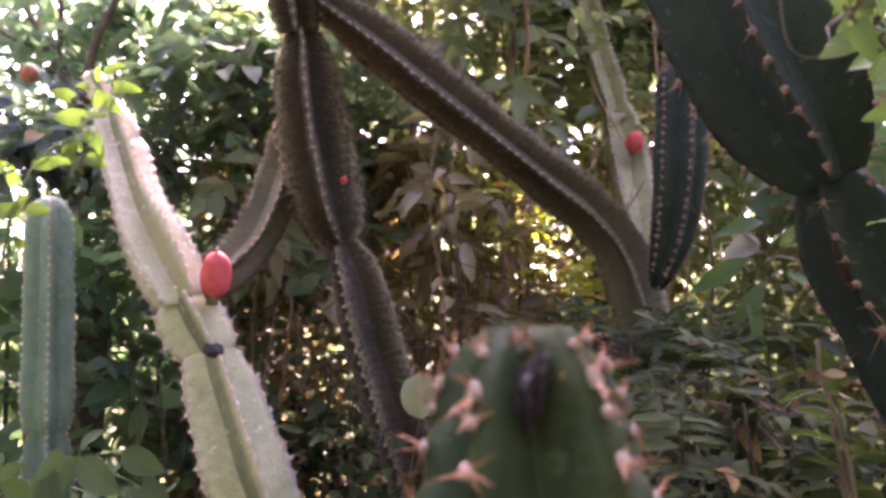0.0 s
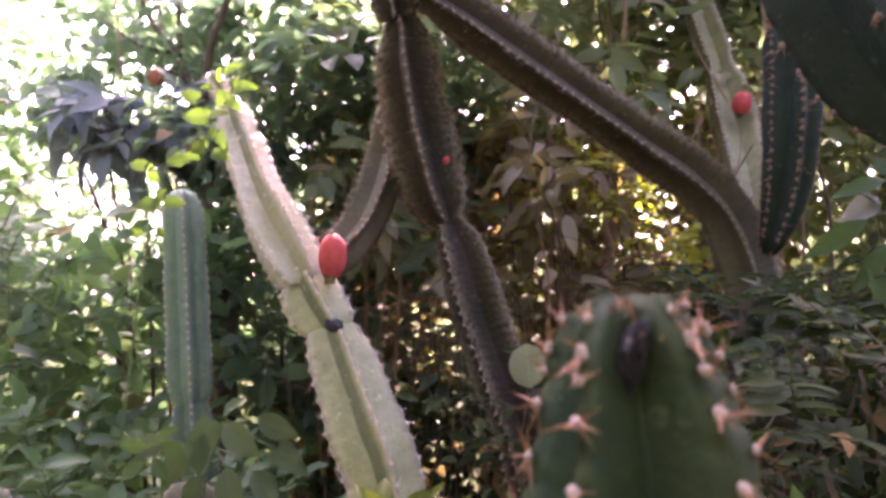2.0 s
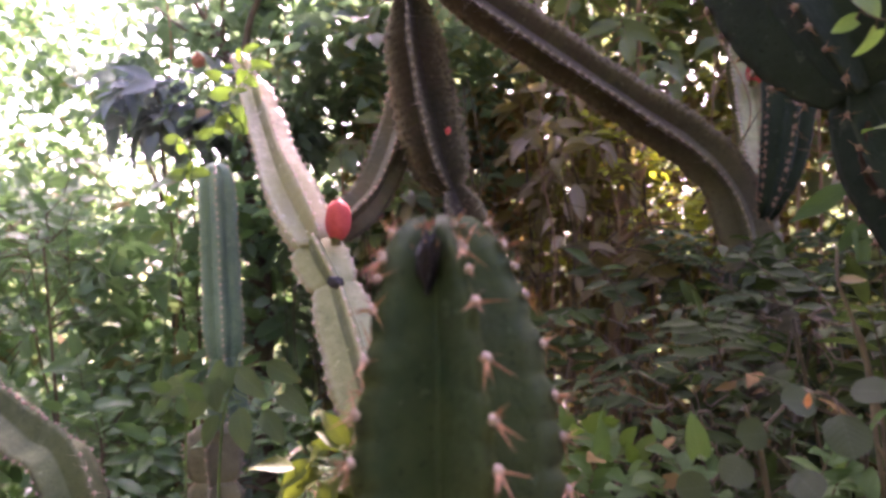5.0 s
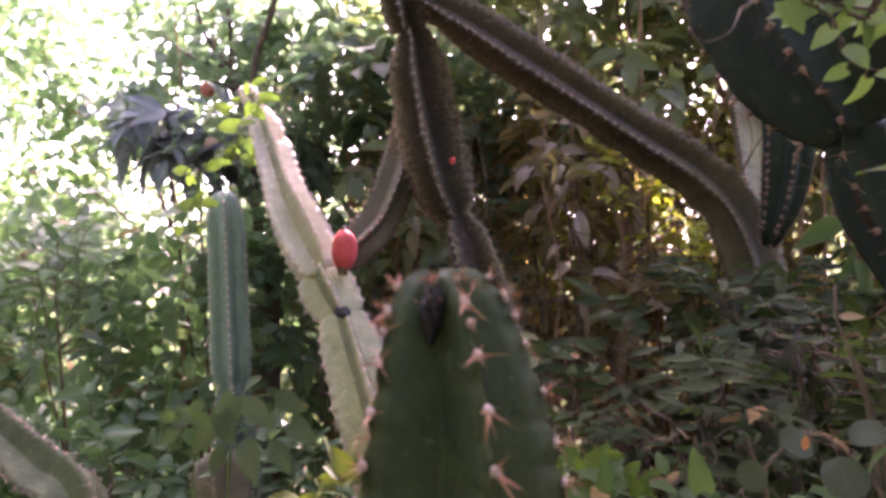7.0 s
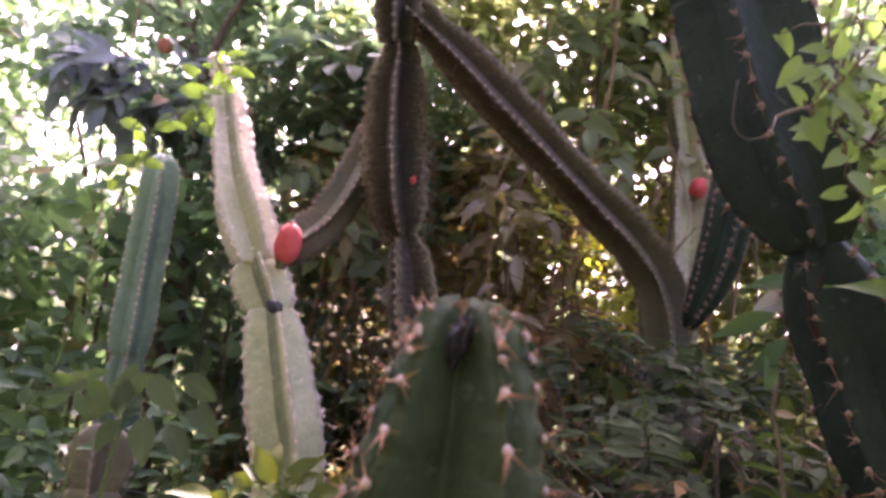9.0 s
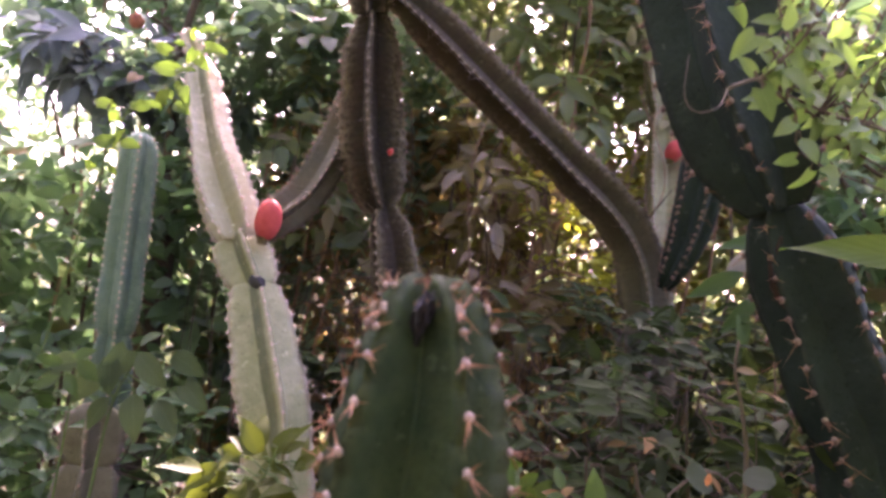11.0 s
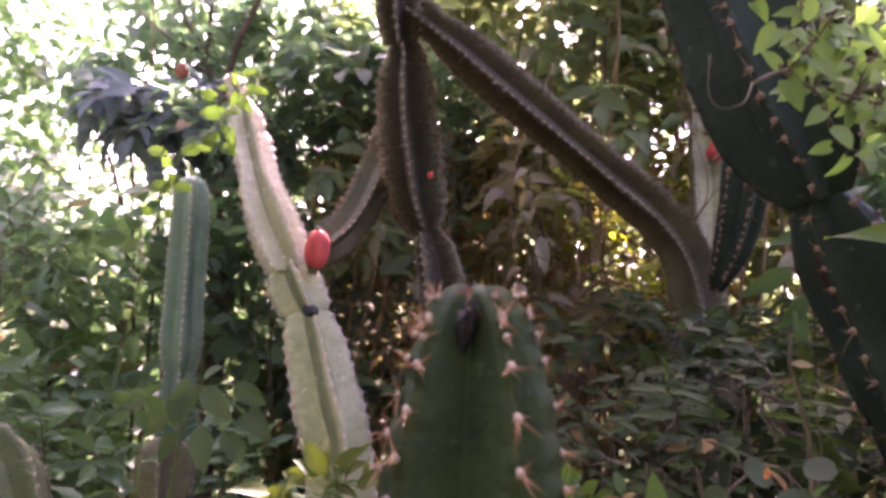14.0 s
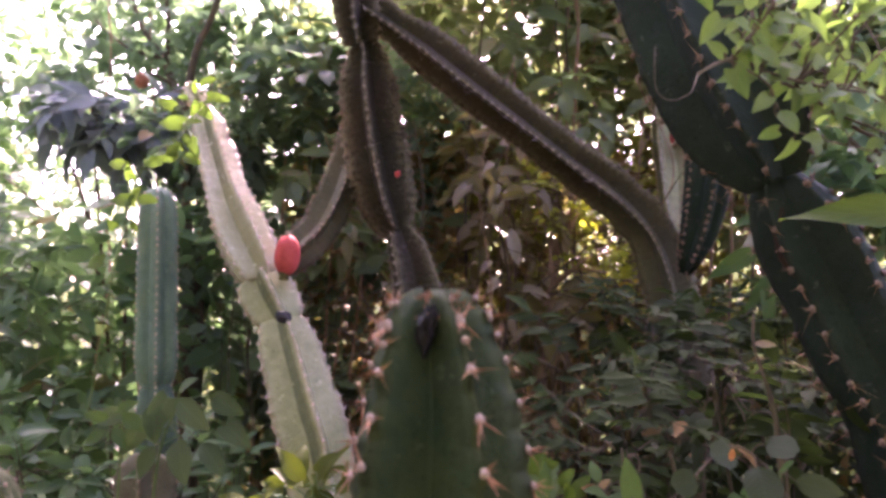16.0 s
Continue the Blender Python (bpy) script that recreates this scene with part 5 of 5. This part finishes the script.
tree("leaning dark-barked tree with bare twigs against the sky", (-1.17, 2.12, 0.0), [
    [(-1.17, 2.12, -0.05, 0.08), (-1.15, 2.1, 1.0, 0.06), (-1.13, 2.1, 1.45, 0.045), (-1.17, 2.1, 1.8, 0.018), (-1.19, 2.1, 2.2, 0.015), (-1.16, 2.1, 2.44, 0.014), (-1.08, 2.1, 2.63, 0.012), (-0.9, 2.1, 3.3, 0.008)],
    [(-1.19, 2.1, 2.2, 0.02), (-1.314, 2.2, 2.345, 0.016), (-1.435, 2.3, 2.497, 0.014), (-1.6, 2.35, 2.72, 0.01), (-1.7, 2.4, 3.1, 0.006)],
    [(-1.4, 2.28, 2.45, 0.012), (-1.42, 2.3, 2.7, 0.009), (-1.5, 2.3, 3.0, 0.005)], [(-1.314, 2.2, 2.345, 0.008), (-1.34, 2.12, 2.36, 0.006), (-1.349, 2.05, 2.34, 0.005)], [(-1.435, 2.3, 2.497, 0.01), (-1.6, 2.3, 2.55, 0.007), (-1.8, 2.35, 2.7, 0.004)]],
    [((-1.9, 2.5, 2.35), (0.35, 0.25, 0.22)), ((-1.22, 2.2, 2.13), (0.2, 0.15, 0.12)), ((-1.08, 2.2, 2.02), (0.17, 0.13, 0.1)), ((-1.0, 2.35, 2.62), (0.4, 0.25, 0.16)), ((-1.6, 2.45, 2.72), (0.4, 0.3, 0.25)), ((-0.75, 2.2, 2.3), (0.35, 0.25, 0.25))], 3400, 31, L_CANOPY)
tree("slim dark tree trunk in green undergrowth", (-1.9, 2.6, 0.0), [
    [(-1.9, 2.6, -0.05, 0.07), (-1.88, 2.6, 1.3, 0.045), (-1.9, 2.6, 1.6, 0.026), (-2.05, 2.65, 1.95, 0.012), (-2.25, 2.7, 2.3, 0.006)], [(-1.89, 2.6, 1.5, 0.012), (-2.3, 2.7, 1.9, 0.008), (-2.6, 2.75, 2.1, 0.005)]],
    [((-2.5, 2.8, 2.5), (0.5, 0.3, 0.35)), ((-2.0, 2.7, 3.1), (0.6, 0.4, 0.4)), ((-2.9, 2.8, 1.9), (0.4, 0.3, 0.35))], 1500, 32, L_LEFT)
tree("slender tree with pale bark behind the slanting limb", (0.75, 3.1, 0.0), [
    [(0.75, 3.1, -0.05, 0.06), (0.78, 3.1, 1.5, 0.05), (0.85, 3.1, 2.4, 0.04), (0.95, 3.1, 3.6, 0.02)], [(0.8, 3.1, 1.8, 0.02), (0.55, 3.0, 2.4, 0.014), (0.45, 2.95, 2.9, 0.008)], [(0.85, 3.1, 2.3, 0.02), (1.2, 3.0, 2.8, 0.01)]],
    [((1.05, 2.9, 2.85), (0.4, 0.3, 0.3)), ((1.3, 2.9, 2.5), (0.5, 0.3, 0.4)), ((0.3, 2.9, 2.7), (0.5, 0.3, 0.35))], 3100, 33, L_CANOPY, M_BARK_BROWN)
tree("leafy tree behind the thick dark trunk", (1.6, 2.3, 0.0), [
    [(1.6, 2.3, -0.05, 0.06), (1.55, 2.3, 1.2, 0.05), (1.6, 2.3, 2.2, 0.035), (1.7, 2.35, 3.2, 0.015)], [(1.55, 2.3, 1.4, 0.02), (1.2, 2.1, 1.9, 0.012), (1.0, 2.0, 2.1, 0.006)]],
    [((1.3, 2.1, 2.0), (0.4, 0.25, 0.35)), ((1.7, 2.2, 1.6), (0.4, 0.3, 0.4)), ((1.5, 2.3, 2.7), (0.5, 0.3, 0.4))], 1500, 34, L_LEFT)
tree("dim forest tree behind the thicket", (-0.35, 3.4, 0.0), [
    [(-0.35, 3.4, -0.05, 0.11), (-0.37, 3.4, 1.5, 0.09), (-0.3, 3.4, 2.6, 0.07), (-0.35, 3.4, 4.0, 0.03)], [(-0.33, 3.4, 2.2, 0.03), (-0.8, 3.2, 2.8, 0.02), (-1.1, 3.1, 3.2, 0.01)], [(-0.31, 3.4, 2.5, 0.03), (0.2, 3.2, 3.0, 0.015)]],
    [((-0.45, 3.1, 2.75), (0.35, 0.3, 0.3)), ((-0.7, 3.0, 2.2), (0.4, 0.3, 0.35)), ((-0.9, 3.1, 3.1), (0.5, 0.3, 0.4))], 2000, 35, L_FAR)

# dry reddish seed pod in the twigs, and the dark scar on the pale cactus
pod = bmesh.new()
bmesh.ops.create_icosphere(pod, subdivisions=3, radius=1)
for v in pod.verts:
    v.co = Vector((v.co.x * 0.026, v.co.y * 0.024, v.co.z * 0.03)) * (1 + 0.3 * noise.noise(v.co * 2.2))
pm = bpy.data.meshes.new("seed_pod"); pod.to_mesh(pm); pod.free()
pm.materials.append(plain("pod", (0.42, 0.15, 0.08), (0.25, 0.09, 0.05), 50, 0.8))
tagged(new("seed_pod", pm), "dry orange-brown seed pod caught among twigs", "seed pod").location = (-1.349, 2.05, 2.317)

# Out of view: crown placed overhead to keep sun and sky off the cacti.
tree("unseen tree added overhead to shade the clearing", (2.3, 0.4, 0.0), [
    [(2.3, 0.4, -0.05, 0.14), (2.3, 0.4, 1.5, 0.12), (2.1, 0.5, 2.6, 0.1), (1.7, 0.7, 3.3, 0.06)], [(2.15, 0.5, 2.5, 0.05), (1.3, 0.9, 3.1, 0.035), (0.3, 1.2, 3.25, 0.02), (-0.75, 1.2, 3.05, 0.012)], [(2.2, 0.45, 2.4, 0.05), (1.6, -0.2, 3.0, 0.03), (0.9, -0.6, 3.3, 0.02)]],
    [((2.2, 0.4, 2.9), (0.6, 0.9, 0.6)), ((-0.75, 1.15, 3.05), (0.42, 0.75, 0.22)), ((0.15, 2.2, 3.15), (0.75, 0.45, 0.25)), ((-0.2, 1.6, 3.2), (0.35, 0.35, 0.2))], 14800, 36, L_CANOPY)
scar = bmesh.new()
bmesh.ops.create_icosphere(scar, subdivisions=2, radius=1)
for v in scar.verts:
    v.co = Vector((v.co.x * 0.021, v.co.y * 0.011, v.co.z * 0.014)) * (1 + 0.5 * noise.noise(v.co * 2.0))
sm = bpy.data.meshes.new("withered_bud"); scar.to_mesh(sm); scar.free()
sm.materials.append(M_SCAR)
ob = tagged(new("withered_bud", sm), "black withered bud on a joint of the pale cactus", "bud")
ob.location, ob.rotation_euler = (-0.405, 1.262, 1.468), (0, radians(20), 0)


# ---- small things ----
def stick(name, label, line, material, category="stem"):
    o = np.array(line[0][:3], float)
    v, f = tube([(*(np.array(p[:3]) - o), p[3]) for p in line], 6, 0.02)
    ob = tagged(new(name, mesh_of(name, v, f, material)), label, category)
    ob.location = tuple(o)
    return ob


stick("bare_climber", "thin dry brown stem standing among the bush leaves", [(0.60, 0.86, 0.0, 0.005), (0.575, 0.86, 0.8, 0.004), (0.552, 0.85, 1.25, 0.003), (0.546, 0.85, 1.30, 0.0028), (0.535, 0.85, 1.37, 0.0024), (0.527, 0.85, 1.40, 0.002)], M_BARK)
stick("bare_climber", "thin dry brown stem standing among the bush leaves", [(0.66, 0.9, 0.0, 0.004), (0.6, 0.88, 0.9, 0.003), (0.56, 0.87, 1.22, 0.0025), (0.54, 0.86, 1.34, 0.002)], M_BARK)
stick("bare_climber", "pale bare stem leaning out of the low leaves", [(0.47, 0.92, 0.0, 0.006), (0.44, 0.91, 0.9, 0.005), (0.418, 0.9, 1.197, 0.0045), (0.405, 0.9, 1.25, 0.004), (0.397, 0.9, 1.285, 0.003)], M_BARK)
M_TENDRIL = plain("tendril_bark", (0.12, 0.09, 0.065), (0.07, 0.05, 0.04), 40, 0.8)
stick("tendril", "thin pale tendril looping from the climber before the dark trunk", [(0.33, 0.48, 1.775, 0.00035), (0.328, 0.472, 1.742, 0.00042), (0.330, 0.47, 1.727, 0.00049), (0.336, 0.47, 1.719, 0.00049), (0.345, 0.47, 1.716, 0.00049), (0.356, 0.472, 1.72, 0.00056), (0.365, 0.48, 1.728, 0.00063), (0.374, 0.5, 1.751, 0.001)], M_TENDRIL, "tendril")
RT = np.random.default_rng(41)
for k in range(26):
    x, y = RT.uniform(-0.75, 0.55), RT.uniform(1.9, 2.2)
    z0, z1 = RT.uniform(0.0, 0.1), RT.uniform(1.4, 2.3)
    line = [(x, y, 0.0, 0.005)]
    for i in range(1, 7):
        u = i / 6
        line.append((x + RT.normal() * 0.05 + 0.25 * u * RT.normal() * 0.5, y + RT.normal() * 0.03, z1 * u, 0.0055 - 0.0035 * u))
    stick("dead_twig", "grey-brown dead twig standing in the thicket", line, M_BARK if k % 2 else M_BARK_BROWN, "twig")

RW = np.random.default_rng(63)
fine = []
for k in range(80):
    x, y, z = RW.uniform(-0.85, 0.15), RW.uniform(1.78, 2.25), RW.uniform(1.25, 1.9)
    drift = RW.normal(size=2) * 0.10
    fine.append(tube([(x + drift[0] * u + 0.012 * RW.normal(), y + drift[1] * u, z * (1 - u) + 0.02, 0.001 + 0.0016 * u) for u in np.linspace(0, 1, 7)], 4, 0.12))
for k in range(70):
    p = np.array([RW.uniform(-0.7, 0.4), RW.uniform(1.75, 2.1), RW.uniform(1.05, 1.6)])
    w = unit(RW.normal(size=3) * (1, 0.4, 0.7)) * RW.uniform(0.1, 0.3)
    fine.append(tube([(*p, 0.0022), (*(p + w * 0.5 + RW.normal(size=3) * 0.012), 0.0017), (*(p + w), 0.0008)], 4, 0.06))
ob = new("root_tangle", mesh_of("root_tangle", *joined(fine), M_BARK))
tagged(ob, "tangle of fine brown hanging roots and dead twigs", "roots", kind="stuff")

RC = np.random.default_rng(71)
for k in range(16):
    x, y = (RC.uniform(-0.1, 1.2), RC.uniform(2.12, 2.3)) if k < 10 else (RC.uniform(-1.7, -0.9), RC.uniform(2.1, 2.4))
    lean = RC.normal() * 0.22
    pts = [(x + lean * (u - 0.5) + 0.03 * RC.normal(), y + 0.02 * RC.normal(), 3.3 * u, 0.008 - 0.005 * u) for u in np.linspace(0, 1, 9)]
    stick("bare_climber", "thin tan bare climber rising through the wood", pts, M_BARK_BROWN if k % 3 else M_BARK, "climber")

# red bud on the hanging joint, orange fungus spot on a creeper leaf
bud = bmesh.new()
bmesh.ops.create_icosphere(bud, subdivisions=2, radius=1)
for v in bud.verts:
    v.co = Vector((v.co.x * 0.008, v.co.y * 0.008, v.co.z * 0.010)) * (1 + 0.4 * noise.noise(v.co * 2.0))
bm_ = bpy.data.meshes.new("flower_bud"); bud.to_mesh(bm_); bud.free()
bm_.materials.append(M_FRUIT)
tagged(new("flower_bud", bm_), "small red bud on the dark hanging joint", "bud").location = (-0.211, 1.53, 1.845)
sv, sf = leaf_shape(0.014, 0.007, "oval", 0.0, 0.05, 4, 3)
spot = tagged(new("leaf_gall", mesh_of("leaf_gall", sv, sf, plain("gall", (0.62, 0.26, 0.10), (0.45, 0.16, 0.06), 200, 0.8))), "orange gall spot on a round creeper leaf", "gall")
spot.matrix_world = leaf_matrix((0.411, 0.545, 1.352), (0.1, -0.1, 1), (0.1, -1, 0.2))

# broad-leaved plant with dusty drooping leaves between the pale cactus and the bushes
bp = [(-0.70, 1.24, 0.0), (-0.70, 1.22, 0.7), (-0.67, 1.2, 1.12), (-0.62, 1.19, 1.27)]
vine("broad_leaved_plant", "broad-leaved plant with large dusty dull green drooping leaves", bp,
     [((-0.66, 1.16, 1.275), (0.25, -0.3, -0.9), 0.85), ((-0.60, 1.16, 1.285), (0.75, -0.25, -0.55), 0.95), ((-0.53, 1.17, 1.295), (0.9, -0.2, -0.35), 0.85), ((-0.63, 1.17, 1.285), (-0.3, -0.3, -0.75), 0.8), ((-0.73, 1.17, 1.25), (-0.85, -0.25, -0.2), 0.8), ((-0.69, 1.17, 1.225), (-0.5, -0.3, -0.75), 0.75),
      ((-0.60, 1.17, 1.2), (0.3, -0.4, -0.85), 1.0), ((-0.55, 1.18, 1.19), (0.75, -0.3, -0.6), 0.85), ((-0.66, 1.18, 1.18), (-0.4, -0.4, -0.8), 0.8), ((-0.61, 1.18, 1.3), (0.5, -0.2, 0.5), 0.55), ((-0.78, 1.18, 1.21), (-0.9, -0.2, -0.5), 0.7), ((-0.5, 1.19, 1.23), (0.85, -0.2, -0.55), 0.7)], BROAD, M_GREENSTEM, R, 0.004, "plant")
LOBED = blades([(0.08, 0.035, "lance", 0.15, 0.15), (0.07, 0.03, "oval", 0.15, 0.2)], L_GREEN)
vine("seedling", "fresh green seedling with narrow leaves beside the dusty plant", [(-0.76, 1.2, 0.0), (-0.76, 1.19, 0.8), (-0.74, 1.17, 1.24)],
     [((-0.73, 1.15, 1.25), (0.85, -0.2, -0.35), 1.0), ((-0.74, 1.15, 1.255), (0.6, -0.2, 0.3), 0.8), ((-0.76, 1.15, 1.24), (-0.9, -0.2, 0.1), 0.9), ((-0.75, 1.15, 1.22), (0.7, -0.3, -0.6), 0.8), ((-0.77, 1.16, 1.21), (-0.7, -0.3, -0.4), 0.8)], LOBED, M_GREENSTEM, R, 0.003, "seedling")
